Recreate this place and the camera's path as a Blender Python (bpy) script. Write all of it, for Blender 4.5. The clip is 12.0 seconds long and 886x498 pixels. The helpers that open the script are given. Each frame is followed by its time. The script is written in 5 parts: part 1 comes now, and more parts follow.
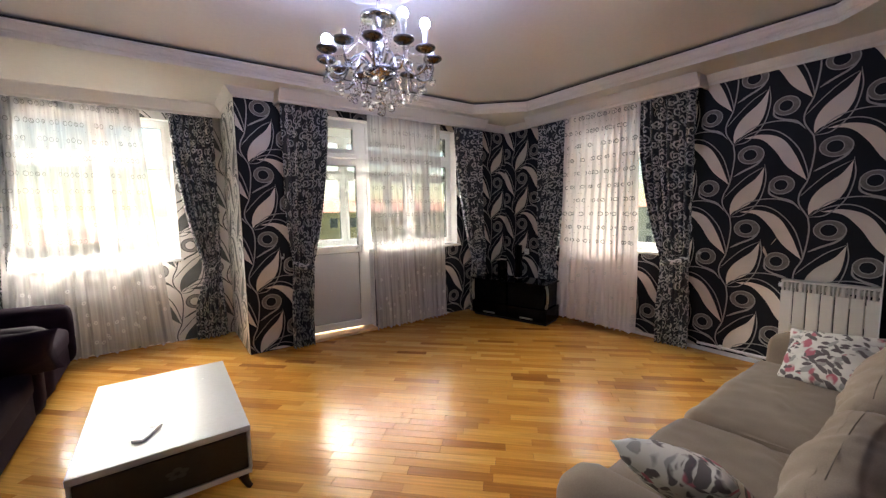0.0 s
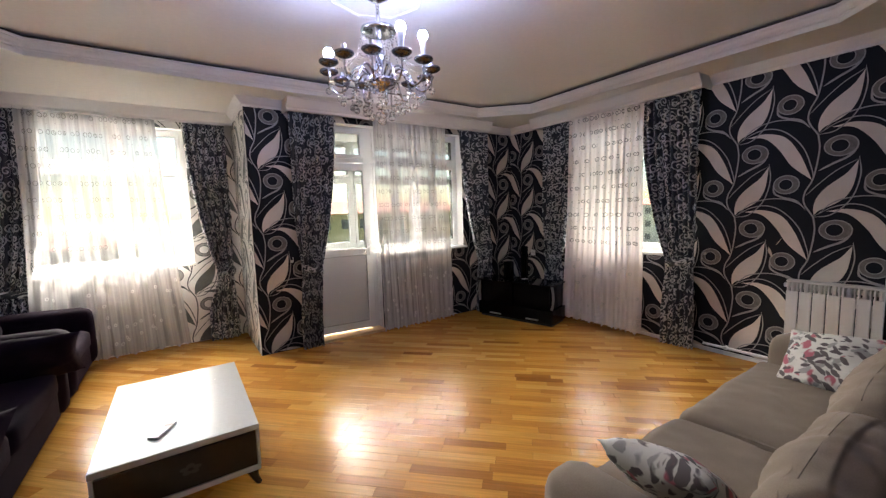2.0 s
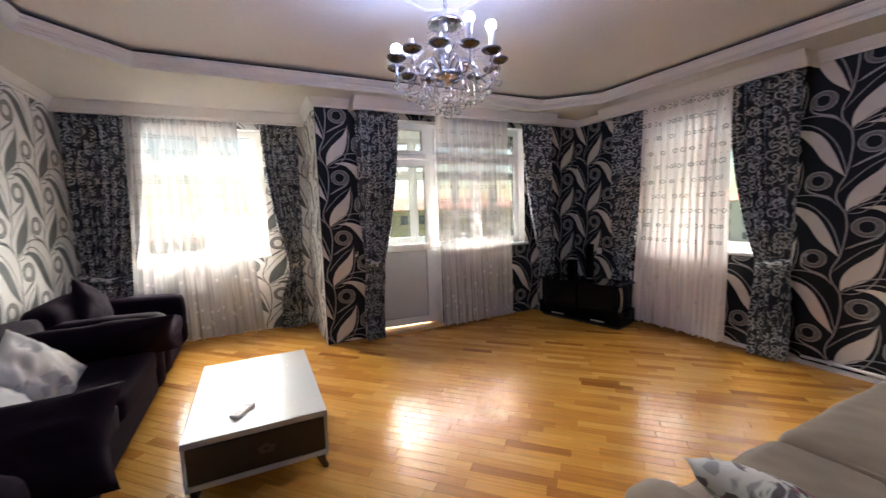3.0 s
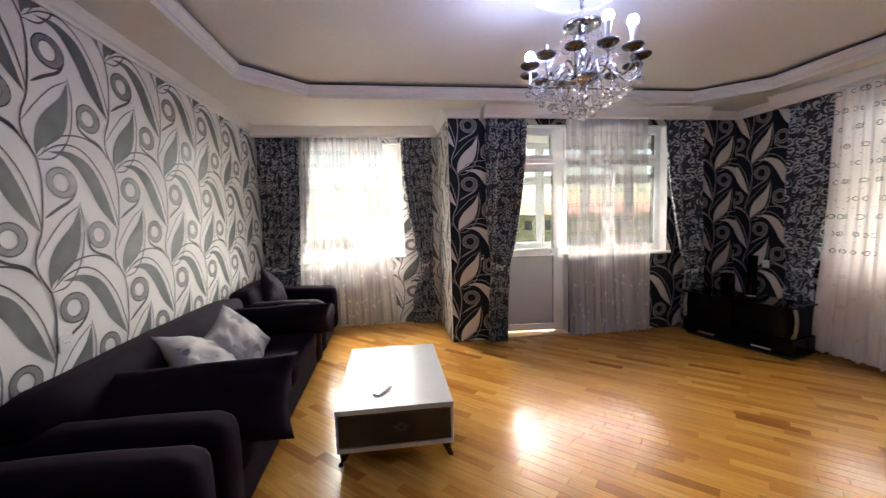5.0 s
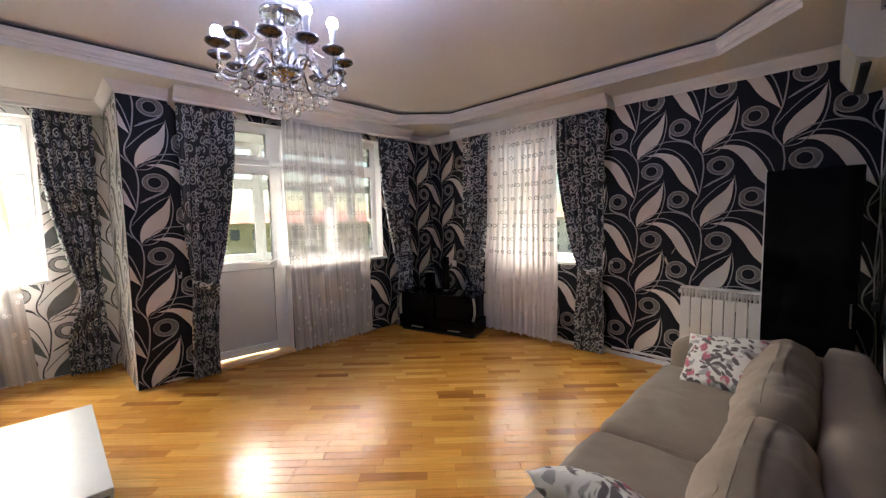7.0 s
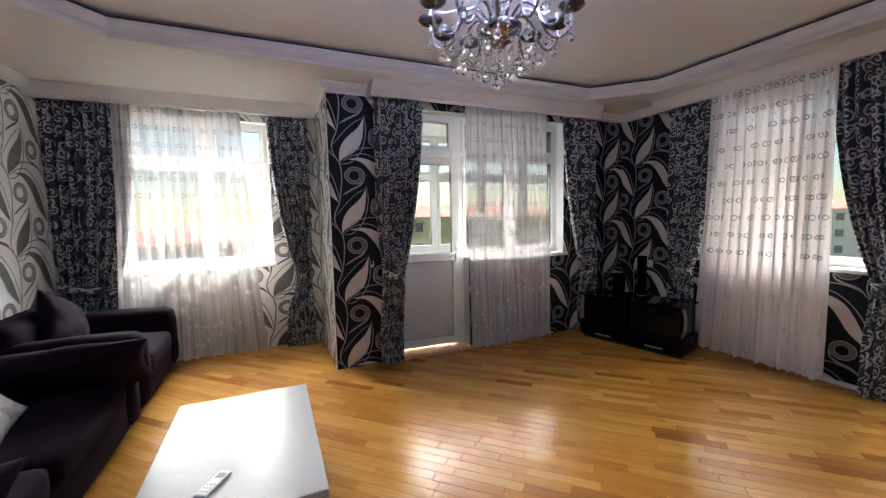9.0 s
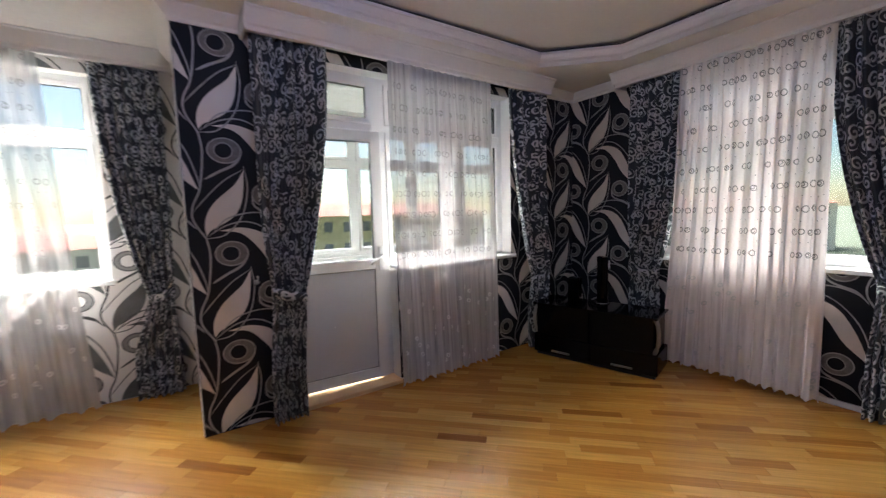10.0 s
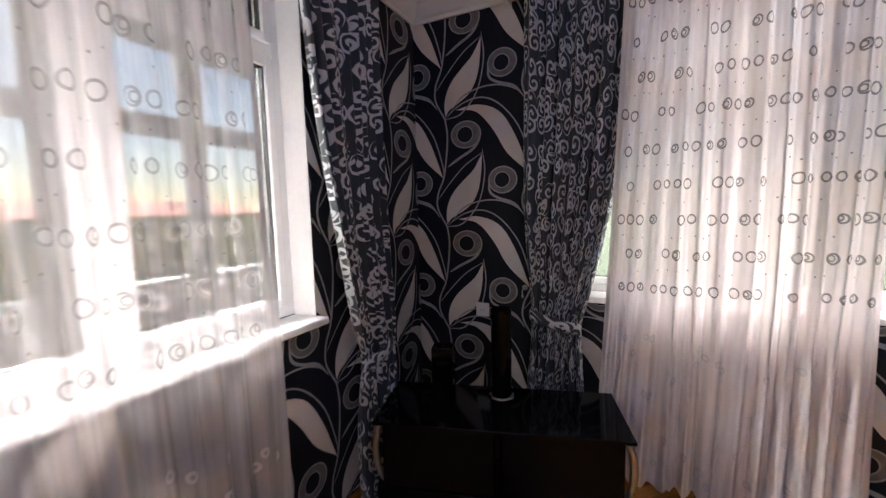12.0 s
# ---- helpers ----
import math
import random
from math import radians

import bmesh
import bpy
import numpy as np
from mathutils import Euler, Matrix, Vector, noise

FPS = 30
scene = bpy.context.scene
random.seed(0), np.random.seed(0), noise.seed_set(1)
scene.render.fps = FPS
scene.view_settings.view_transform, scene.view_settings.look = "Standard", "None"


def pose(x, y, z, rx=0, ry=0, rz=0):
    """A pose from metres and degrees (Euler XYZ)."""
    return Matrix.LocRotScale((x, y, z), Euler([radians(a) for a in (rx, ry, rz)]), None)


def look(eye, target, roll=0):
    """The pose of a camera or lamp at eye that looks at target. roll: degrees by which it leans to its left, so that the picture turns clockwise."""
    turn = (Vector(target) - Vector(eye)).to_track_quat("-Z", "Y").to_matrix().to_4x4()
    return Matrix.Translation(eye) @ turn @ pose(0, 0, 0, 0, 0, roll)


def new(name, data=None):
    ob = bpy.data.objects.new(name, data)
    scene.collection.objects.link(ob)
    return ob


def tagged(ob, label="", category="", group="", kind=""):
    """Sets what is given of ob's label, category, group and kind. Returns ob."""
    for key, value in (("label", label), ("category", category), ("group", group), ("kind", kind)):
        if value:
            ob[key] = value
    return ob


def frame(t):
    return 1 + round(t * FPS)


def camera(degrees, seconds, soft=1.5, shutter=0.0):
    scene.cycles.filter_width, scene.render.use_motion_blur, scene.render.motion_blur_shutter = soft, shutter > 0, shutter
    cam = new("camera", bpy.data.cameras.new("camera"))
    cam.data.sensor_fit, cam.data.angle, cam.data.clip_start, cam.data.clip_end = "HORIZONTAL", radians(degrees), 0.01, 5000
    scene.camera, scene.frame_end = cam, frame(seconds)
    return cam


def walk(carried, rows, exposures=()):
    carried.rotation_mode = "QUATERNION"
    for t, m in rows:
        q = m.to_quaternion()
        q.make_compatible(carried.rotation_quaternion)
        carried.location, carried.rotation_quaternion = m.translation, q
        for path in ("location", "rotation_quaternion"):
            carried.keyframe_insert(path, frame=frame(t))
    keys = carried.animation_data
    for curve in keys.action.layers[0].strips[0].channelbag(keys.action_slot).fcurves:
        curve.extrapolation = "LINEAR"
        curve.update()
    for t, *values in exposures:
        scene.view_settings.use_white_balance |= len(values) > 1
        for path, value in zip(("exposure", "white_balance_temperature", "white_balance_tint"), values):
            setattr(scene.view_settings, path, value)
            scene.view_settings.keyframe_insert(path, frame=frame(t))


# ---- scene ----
cam = camera(97.5, 12.0, soft=1.35, shutter=0.25)
METRES, EYE, TILT, LEAN, TURN = 4.4, 1.41, 0.0, 0.0, -35.8
ROWS = [
    (0.0, 0.0, 0.0, 0.0, -0.11, -5.73, 1.1),
    (0.5, -0.0038, -0.0024, 0.0026, 0.51, -5.67, 1.25),
    (1.0, -0.0002, -0.0044, 0.0034, 1.35, -5.65, 1.43),
    (1.5, 0.0117, -0.0055, 0.0033, 1.7, -5.68, 1.63),
    (2.0, 0.0159, -0.0139, 0.0072, 1.53, -5.71, 1.77),
    (2.5, 0.013, -0.0118, 0.0073, 2.9, -5.79, 1.73),
    (3.0, 0.005, -0.0059, 0.0057, 9.89, -5.97, 1.74),
    (3.5, 0.0105, 0.0077, 0.0046, 24.48, -6.23, 1.93),
    (3.7, 0.0118, 0.0083, 0.0046, 28.87, -6.24, 2.1),
    (4.5, 0.0075, -0.0085, 0.0050, 32.5, -5.35, 1.75),
    (5.3, 0.0022, -0.0262, 0.0056, 21.04, -4.22, 1.5),
    (5.5, 0.0039, -0.0227, 0.0053, 15.18, -4.19, 1.43),
    (6.0, 0.0112, 0.0013, 0.0015, 2.1, -4.57, 1.15),
    (6.5, 0.0227, 0.0221, 0.0011, -7.1, -4.66, 1.1),
    (7.0, 0.0245, 0.0281, 0.0039, -9.86, -4.4, 1.11),
    (7.5, 0.0187, 0.0231, 0.0047, -3.78, -3.91, 1.18),
    (7.7, 0.0160, 0.0215, 0.0046, 0.45, -4.16, 1.23),
    (8.5, -0.0240, 0.0640, 0.0010, 12.2, -4.5, 1.23),
    (9.3, -0.0608, 0.1806, -0.0037, 11.35, -4.95, 1.23),
    (9.5, -0.0617, 0.2251, -0.0054, 9.63, -4.71, 1.41),
    (10.0, -0.0769, 0.3408, -0.0094, 1.87, -5.28, 1.56),
    (10.5, -0.0701, 0.4719, -0.0138, -9.49, -5.74, 1.53),
    (11.0, -0.0498, 0.6082, -0.0079, -20.98, -5.89, 1.29),
    (11.5, -0.0603, 0.7216, -0.006, -25.26, -5.92, 1.3),
    (12.0, -0.0225, 0.8209, -0.0012, -28.64, -5.88, 1.28),
]
walk(cam, [(t, pose(0, 0, EYE, TILT, LEAN, TURN) @ pose(METRES * x, METRES * y, METRES * z, 90 + pitch, roll, yaw)) for t, x, y, z, yaw, pitch, roll in ROWS], exposures=[(0.0, 4.55, 7000, 6), (3.5, 4.6, 6700, 6), (7.6, 4.65, 6900, 6), (9.5, 4.25, 6200, 6), (11.0, 4.65, 6200, 9), (12.0, 4.6, 6400, 13)])

# ---- world, sun, exposure ----
world = bpy.data.worlds.new("sky")
scene.world = world
world.use_nodes = True
wn = world.node_tree.nodes
sky = wn.new("ShaderNodeTexSky")
sky.sky_type, sky.sun_disc = "NISHITA", False
sky.sun_elevation, sky.sun_rotation = radians(34), radians(13)
sky.air_density, sky.dust_density, sky.ozone_density = 1.0, 0.5, 0.3
wn["Background"].inputs[1].default_value = 0.0155
world.node_tree.links.new(sky.outputs[0], wn["Background"].inputs[0])
sun_data = bpy.data.lights.new("sun", "SUN")
sun_data.energy, sun_data.angle, sun_data.color = 5.0, radians(80), (1.0, 0.97, 0.93)
sun = new("sun", sun_data)
SUN_AZ = radians(13)
sun.matrix_world = look((0, 0, 40), Vector((0, 0, 40)) - Vector((math.sin(SUN_AZ) * math.cos(radians(34)), math.cos(SUN_AZ) * math.cos(radians(34)), math.sin(radians(34)))))

# ---- materials ----


def mat(name, color, rough=0.5, metal=0.0, **kw):
    """A principled material with grain: colour variation at two scales and fine relief."""
    m = bpy.data.materials.new(name)
    m.use_nodes = True
    nt = m.node_tree
    b = nt.nodes["Principled BSDF"]
    b.inputs["Roughness"].default_value = rough
    b.inputs["Metallic"].default_value = metal
    b.inputs["Base Color"].default_value = (*color, 1)
    for key, value in kw.get("sockets", {}).items():
        b.inputs[key].default_value = value
    var, scale, bump = kw.get("var", 0.0), kw.get("scale", 6.0), kw.get("bump", 0.0)
    if var or bump:
        tc = nt.nodes.new("ShaderNodeTexCoord")
        n1, n2 = nt.nodes.new("ShaderNodeTexNoise"), nt.nodes.new("ShaderNodeTexNoise")
        n1.inputs["Scale"].default_value, n2.inputs["Scale"].default_value = scale, kw.get("fine", scale * 22)
        n1.inputs["Detail"].default_value = 5
        for n in (n1, n2):
            nt.links.new(tc.outputs["Object"], n.inputs["Vector"])
        mixf = nt.nodes.new("ShaderNodeMath")
        mixf.operation = "ADD"
        nt.links.new(n1.outputs[0], mixf.inputs[0])
        nt.links.new(n2.outputs[0], mixf.inputs[1])
        ramp = nt.nodes.new("ShaderNodeMapRange")
        ramp.inputs["From Min"].default_value, ramp.inputs["From Max"].default_value = 0.7, 1.3
        ramp.inputs["To Min"].default_value, ramp.inputs["To Max"].default_value = 1 - var, 1 + var
        nt.links.new(mixf.outputs[0], ramp.inputs[0])
        mul = nt.nodes.new("ShaderNodeVectorMath")
        mul.operation = "SCALE"
        mul.inputs[0].default_value = color
        nt.links.new(ramp.outputs[0], mul.inputs["Scale"])
        nt.links.new(mul.outputs[0], b.inputs["Base Color"])
        if bump:
            bp = nt.nodes.new("ShaderNodeBump")
            bp.inputs["Strength"].default_value, bp.inputs["Distance"].default_value = bump, kw.get("depth", 0.002)
            nt.links.new(n2.outputs[0], bp.inputs["Height"])
            nt.links.new(bp.outputs[0], b.inputs["Normal"])
    return m


def parquet_material(name, per_object):
    """Lacquered beech strips: one shade a strip, long grain, slight lacquer waviness."""
    m = bpy.data.materials.new(name)
    m.use_nodes = True
    nt, lk = m.node_tree, m.node_tree.links
    b = nt.nodes["Principled BSDF"]
    if per_object:
        rnd = nt.nodes.new("ShaderNodeObjectInfo").outputs["Random"]
    else:
        rnd = nt.nodes.new("ShaderNodeNewGeometry").outputs["Random Per Island"]
    ramp = nt.nodes.new("ShaderNodeValToRGB")
    cr = ramp.color_ramp
    cr.elements[0].position, cr.elements[0].color = 0.0, (0.32, 0.12, 0.02, 1)
    cr.elements[1].position, cr.elements[1].color = 1.0, (0.72, 0.385, 0.09, 1)
    for p, c in ((0.10, (0.50, 0.208, 0.034, 1)), (0.4, (0.60, 0.275, 0.046, 1)), (0.75, (0.66, 0.325, 0.062, 1))):
        e = cr.elements.new(p)
        e.color = c
    lk.new(rnd, ramp.inputs[0])
    geo = nt.nodes.new("ShaderNodeNewGeometry")
    rot = nt.nodes.new("ShaderNodeMapping")
    rot.inputs["Rotation"].default_value = (0, 0, radians(45))
    lk.new(geo.outputs["Position"], rot.inputs[0])
    stretch = nt.nodes.new("ShaderNodeMapping")
    stretch.inputs["Scale"].default_value = (3.0, 70.0, 1.0)
    lk.new(rot.outputs[0], stretch.inputs[0])
    grain = nt.nodes.new("ShaderNodeTexNoise")
    grain.inputs["Scale"].default_value, grain.inputs["Detail"].default_value = 1.0, 4
    lk.new(stretch.outputs[0], grain.inputs["Vector"])
    mr = nt.nodes.new("ShaderNodeMapRange")
    mr.inputs["From Min"].default_value, mr.inputs["From Max"].default_value = 0.3, 0.7
    mr.inputs["To Min"].default_value, mr.inputs["To Max"].default_value = 0.8, 1.14
    lk.new(grain.outputs[0], mr.inputs[0])
    mul = nt.nodes.new("ShaderNodeVectorMath")
    mul.operation = "SCALE"
    lk.new(ramp.outputs[0], mul.inputs[0])
    lk.new(mr.outputs[0], mul.inputs["Scale"])
    lk.new(mul.outputs[0], b.inputs["Base Color"])
    wear = nt.nodes.new("ShaderNodeTexNoise")
    wear.inputs["Scale"].default_value, wear.inputs["Detail"].default_value = 2.2, 6
    lk.new(geo.outputs["Position"], wear.inputs["Vector"])
    rr = nt.nodes.new("ShaderNodeMapRange")
    rr.inputs["To Min"].default_value, rr.inputs["To Max"].default_value = 0.17, 0.31
    lk.new(wear.outputs[0], rr.inputs[0])
    lk.new(rr.outputs[0], b.inputs["Roughness"])
    b.inputs["Coat Weight"].default_value, b.inputs["Coat Roughness"].default_value = 0.5, 0.19
    wave = nt.nodes.new("ShaderNodeTexNoise")
    wave.inputs["Scale"].default_value = 14
    lk.new(geo.outputs["Position"], wave.inputs["Vector"])
    bp = nt.nodes.new("ShaderNodeBump")
    bp.inputs["Strength"].default_value, bp.inputs["Distance"].default_value = 0.10, 0.004
    lk.new(wave.outputs[0], bp.inputs["Height"])
    # every strip lies a hair out of level
    white = nt.nodes.new("ShaderNodeTexWhiteNoise")
    white.noise_dimensions = "1D"
    seed = nt.nodes.new("ShaderNodeMath")
    seed.operation = "MULTIPLY"
    seed.inputs[1].default_value = 917.0
    lk.new(rnd, seed.inputs[0])
    lk.new(seed.outputs[0], white.inputs["W"])
    centred = nt.nodes.new("ShaderNodeVectorMath")
    centred.operation = "SUBTRACT"
    centred.inputs[1].default_value = (0.5, 0.5, 0.5)
    lk.new(white.outputs["Color"], centred.inputs[0])
    tilt = nt.nodes.new("ShaderNodeVectorMath")
    tilt.operation = "MULTIPLY_ADD"
    tilt.inputs[1].default_value = (0.016, 0.016, 0.0)
    lk.new(centred.outputs[0], tilt.inputs[0])
    lk.new(geo.outputs["Normal"], tilt.inputs[2])
    unit = nt.nodes.new("ShaderNodeVectorMath")
    unit.operation = "NORMALIZE"
    lk.new(tilt.outputs[0], unit.inputs[0])
    lk.new(unit.outputs[0], bp.inputs["Normal"])
    lk.new(bp.outputs[0], b.inputs["Normal"])
    return m


def scroll_material(name, ground, line, cell=0.10):
    """Woven drape: pale C-scrolls and curls on a dark ground, laid out in the cloth's own coordinates."""
    m = bpy.data.materials.new(name)
    m.use_nodes = True
    nt, lk = m.node_tree, m.node_tree.links
    b = nt.nodes["Principled BSDF"]
    b.inputs["Roughness"].default_value = 0.62
    b.inputs["Sheen Weight"].default_value = 0.15
    uv = nt.nodes.new("ShaderNodeTexCoord").outputs["UV"]
    warp = nt.nodes.new("ShaderNodeTexNoise")
    warp.inputs["Scale"].default_value = 9
    lk.new(uv, warp.inputs["Vector"])
    sub = nt.nodes.new("ShaderNodeVectorMath")
    sub.operation = "MULTIPLY_ADD"
    lk.new(warp.outputs["Color"], sub.inputs[0])
    sub.inputs[1].default_value = (0.05, 0.05, 0)
    lk.new(uv, sub.inputs[2])
    masks = []

    def math_node(op, a, c=None):
        n = nt.nodes.new("ShaderNodeMath")
        n.operation = op
        for i, x in enumerate((a, c)):
            if isinstance(x, (int, float)):
                n.inputs[i].default_value = x
            elif x is not None:
                lk.new(x, n.inputs[i])
        return n.outputs[0]

    for k, (size, pitch, width) in enumerate(((cell, 0.034, 0.25), (cell * 0.8, 0.040, 0.22))):
        sh = nt.nodes.new("ShaderNodeVectorMath")
        sh.operation = "ADD"
        sh.inputs[1].default_value = (0.37 * k, 0.21 * k, 0)
        lk.new(sub.outputs[0], sh.inputs[0])
        vo = nt.nodes.new("ShaderNodeTexVoronoi")
        vo.voronoi_dimensions = "2D"
        vo.inputs["Scale"].default_value, vo.inputs["Randomness"].default_value = 1 / size, 0.6
        lk.new(sh.outputs[0], vo.inputs["Vector"])
        off = nt.nodes.new("ShaderNodeVectorMath")
        off.operation = "SUBTRACT"
        lk.new(sh.outputs[0], off.inputs[0])
        lk.new(vo.outputs["Position"], off.inputs[1])
        xyz = nt.nodes.new("ShaderNodeSeparateXYZ")
        lk.new(off.outputs[0], xyz.inputs[0])
        rgb = nt.nodes.new("ShaderNodeSeparateColor")
        lk.new(vo.outputs["Color"], rgb.inputs[0])
        hand = math_node("SUBTRACT", math_node("MULTIPLY", math_node("GREATER_THAN", rgb.outputs[1], 0.5), 2.0), 1.0)
        angle = math_node("MULTIPLY", math_node("ARCTAN2", xyz.outputs[1], math_node("MULTIPLY", xyz.outputs[0], hand)), 1 / 6.2832)
        r = math_node("MULTIPLY", vo.outputs["Distance"], size)
        turn = math_node("FRACT", math_node("ADD", math_node("ADD", angle, math_node("DIVIDE", r, pitch)), rgb.outputs[0]))
        line_d = math_node("ABSOLUTE", math_node("SUBTRACT", turn, 0.5))
        edge = nt.nodes.new("ShaderNodeMapRange")
        edge.inputs["From Min"].default_value, edge.inputs["From Max"].default_value = width, width - 0.07
        lk.new(line_d, edge.inputs[0])
        gap = math_node("GREATER_THAN", rgb.outputs[2], (-0.1, 0.55)[k])
        masks.append(math_node("MULTIPLY", math_node("MULTIPLY", edge.outputs[0], math_node("LESS_THAN", r, 0.47 * size)), gap))
    top = nt.nodes.new("ShaderNodeMath")
    top.operation = "MAXIMUM"
    lk.new(masks[0], top.inputs[0])
    lk.new(masks[1], top.inputs[1])
    mix = nt.nodes.new("ShaderNodeMix")
    mix.data_type = "RGBA"
    mix.inputs["A"].default_value, mix.inputs["B"].default_value = (*ground, 1), (*line, 1)
    lk.new(top.outputs[0], mix.inputs["Factor"])
    lk.new(mix.outputs["Result"], b.inputs["Base Color"])
    weave = nt.nodes.new("ShaderNodeTexNoise")
    weave.inputs["Scale"].default_value = 900
    lk.new(uv, weave.inputs["Vector"])
    bp = nt.nodes.new("ShaderNodeBump")
    bp.inputs["Strength"].default_value, bp.inputs["Distance"].default_value = 0.25, 0.001
    lk.new(weave.outputs[0], bp.inputs["Height"])
    lk.new(bp.outputs[0], b.inputs["Normal"])
    return m


def sheer_material(name, color, cover, through_share=0.6, spread=0.25):
    """Voile: most light passes between the threads; the threads scatter to both sides. Thread density varies in fine
    stripes that imitate the light and dark streaks of folds.
    """
    m = bpy.data.materials.new(name)
    m.use_nodes = True
    nt, lk = m.node_tree, m.node_tree.links
    nt.nodes.remove(nt.nodes["Principled BSDF"])
    out = nt.nodes["Material Output"]
    uv = nt.nodes.new("ShaderNodeTexCoord").outputs["UV"]
    mp = nt.nodes.new("ShaderNodeMapping")
    mp.inputs["Scale"].default_value = (34, 0.7, 1)
    lk.new(uv, mp.inputs[0])
    no = nt.nodes.new("ShaderNodeTexNoise")
    no.inputs["Scale"].default_value, no.inputs["Detail"].default_value = 1.0, 3
    lk.new(mp.outputs[0], no.inputs["Vector"])
    mr = nt.nodes.new("ShaderNodeMapRange")
    mr.inputs["From Min"].default_value, mr.inputs["From Max"].default_value = 0.3, 0.7
    mr.inputs["To Min"].default_value, mr.inputs["To Max"].default_value = cover - spread, min(0.985, cover + spread)
    lk.new(no.outputs[0], mr.inputs[0])
    tr, df, tl = (nt.nodes.new("ShaderNodeBsdf" + k) for k in ("Transparent", "Diffuse", "Translucent"))
    for n in (df, tl):
        n.inputs["Color"].default_value = (*color, 1)
    half, full = nt.nodes.new("ShaderNodeMixShader"), nt.nodes.new("ShaderNodeMixShader")
    half.inputs[0].default_value = through_share
    lk.new(df.outputs[0], half.inputs[1])
    lk.new(tl.outputs[0], half.inputs[2])
    lk.new(mr.outputs[0], full.inputs[0])
    lk.new(tr.outputs[0], full.inputs[1])
    lk.new(half.outputs[0], full.inputs[2])
    lk.new(full.outputs[0], out.inputs[0])
    return m


def floral_material(name, ground, spots):
    """Printed cotton: clusters of long petals and leaves in a few colours on a pale ground. Each spot: colour, turn, length and width of a petal, share of the cloth."""
    m = bpy.data.materials.new(name)
    m.use_nodes = True
    nt, lk = m.node_tree, m.node_tree.links
    b = nt.nodes["Principled BSDF"]
    b.inputs["Roughness"].default_value = 0.85
    co = nt.nodes.new("ShaderNodeTexCoord").outputs["Object"]
    bend = nt.nodes.new("ShaderNodeTexNoise")
    bend.inputs["Scale"].default_value = 13
    lk.new(co, bend.inputs["Vector"])
    bent = nt.nodes.new("ShaderNodeVectorMath")
    bent.operation = "MULTIPLY_ADD"
    bent.inputs[1].default_value = (0.045, 0.0, 0.045)
    lk.new(bend.outputs["Color"], bent.inputs[0])
    lk.new(co, bent.inputs[2])
    color = None
    for k, (c, turn, length, wide, share) in enumerate(spots):
        mp = nt.nodes.new("ShaderNodeMapping")
        mp.vector_type = "TEXTURE"
        mp.inputs["Rotation"].default_value = (0, radians(turn), 0)
        mp.inputs["Location"].default_value = (0.31 * k, 0, 0.17 * k)
        mp.inputs["Scale"].default_value = (length, 1.0, wide)
        lk.new(bent.outputs[0], mp.inputs[0])
        vo = nt.nodes.new("ShaderNodeTexVoronoi")
        vo.inputs["Scale"].default_value = 1.0
        lk.new(mp.outputs[0], vo.inputs["Vector"])
        petal = nt.nodes.new("ShaderNodeMapRange")
        petal.inputs["From Min"].default_value, petal.inputs["From Max"].default_value = 0.40, 0.34
        lk.new(vo.outputs["Distance"], petal.inputs[0])
        no = nt.nodes.new("ShaderNodeTexNoise")
        no.inputs["Scale"].default_value, no.inputs["Detail"].default_value = 6.5, 2.0
        sh = nt.nodes.new("ShaderNodeVectorMath")
        sh.operation = "ADD"
        sh.inputs[1].default_value = (1.7 * k, 3.1 * k, 0.9 * k)
        lk.new(co, sh.inputs[0])
        lk.new(sh.outputs[0], no.inputs["Vector"])
        mr = nt.nodes.new("ShaderNodeMapRange")
        mr.inputs["From Min"].default_value, mr.inputs["From Max"].default_value = share, share + 0.03
        lk.new(no.outputs[0], mr.inputs[0])
        both = nt.nodes.new("ShaderNodeMath")
        both.operation = "MULTIPLY"
        lk.new(petal.outputs[0], both.inputs[0])
        lk.new(mr.outputs[0], both.inputs[1])
        mix = nt.nodes.new("ShaderNodeMix")
        mix.data_type = "RGBA"
        mix.inputs["A"].default_value, mix.inputs["B"].default_value = (*ground, 1), (*c, 1)
        if color:
            lk.new(color, mix.inputs["A"])
        lk.new(both.outputs[0], mix.inputs["Factor"])
        color = mix.outputs["Result"]
    lk.new(color, b.inputs["Base Color"])
    weave = nt.nodes.new("ShaderNodeTexNoise")
    weave.inputs["Scale"].default_value = 420
    lk.new(co, weave.inputs["Vector"])
    bp = nt.nodes.new("ShaderNodeBump")
    bp.inputs["Strength"].default_value, bp.inputs["Distance"].default_value = 0.3, 0.001
    lk.new(weave.outputs[0], bp.inputs["Height"])
    lk.new(bp.outputs[0], b.inputs["Normal"])
    return m


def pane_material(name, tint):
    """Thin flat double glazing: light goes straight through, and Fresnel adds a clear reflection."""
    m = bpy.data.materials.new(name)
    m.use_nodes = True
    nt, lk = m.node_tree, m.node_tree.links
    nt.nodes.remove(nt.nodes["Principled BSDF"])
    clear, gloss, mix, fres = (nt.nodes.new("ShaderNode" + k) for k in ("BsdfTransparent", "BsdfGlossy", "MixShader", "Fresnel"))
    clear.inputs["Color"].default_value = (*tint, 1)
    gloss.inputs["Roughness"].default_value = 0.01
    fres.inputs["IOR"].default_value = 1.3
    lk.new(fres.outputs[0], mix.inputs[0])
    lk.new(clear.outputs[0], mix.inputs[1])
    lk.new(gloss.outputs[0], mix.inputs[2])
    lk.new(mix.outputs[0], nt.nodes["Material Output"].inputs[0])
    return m


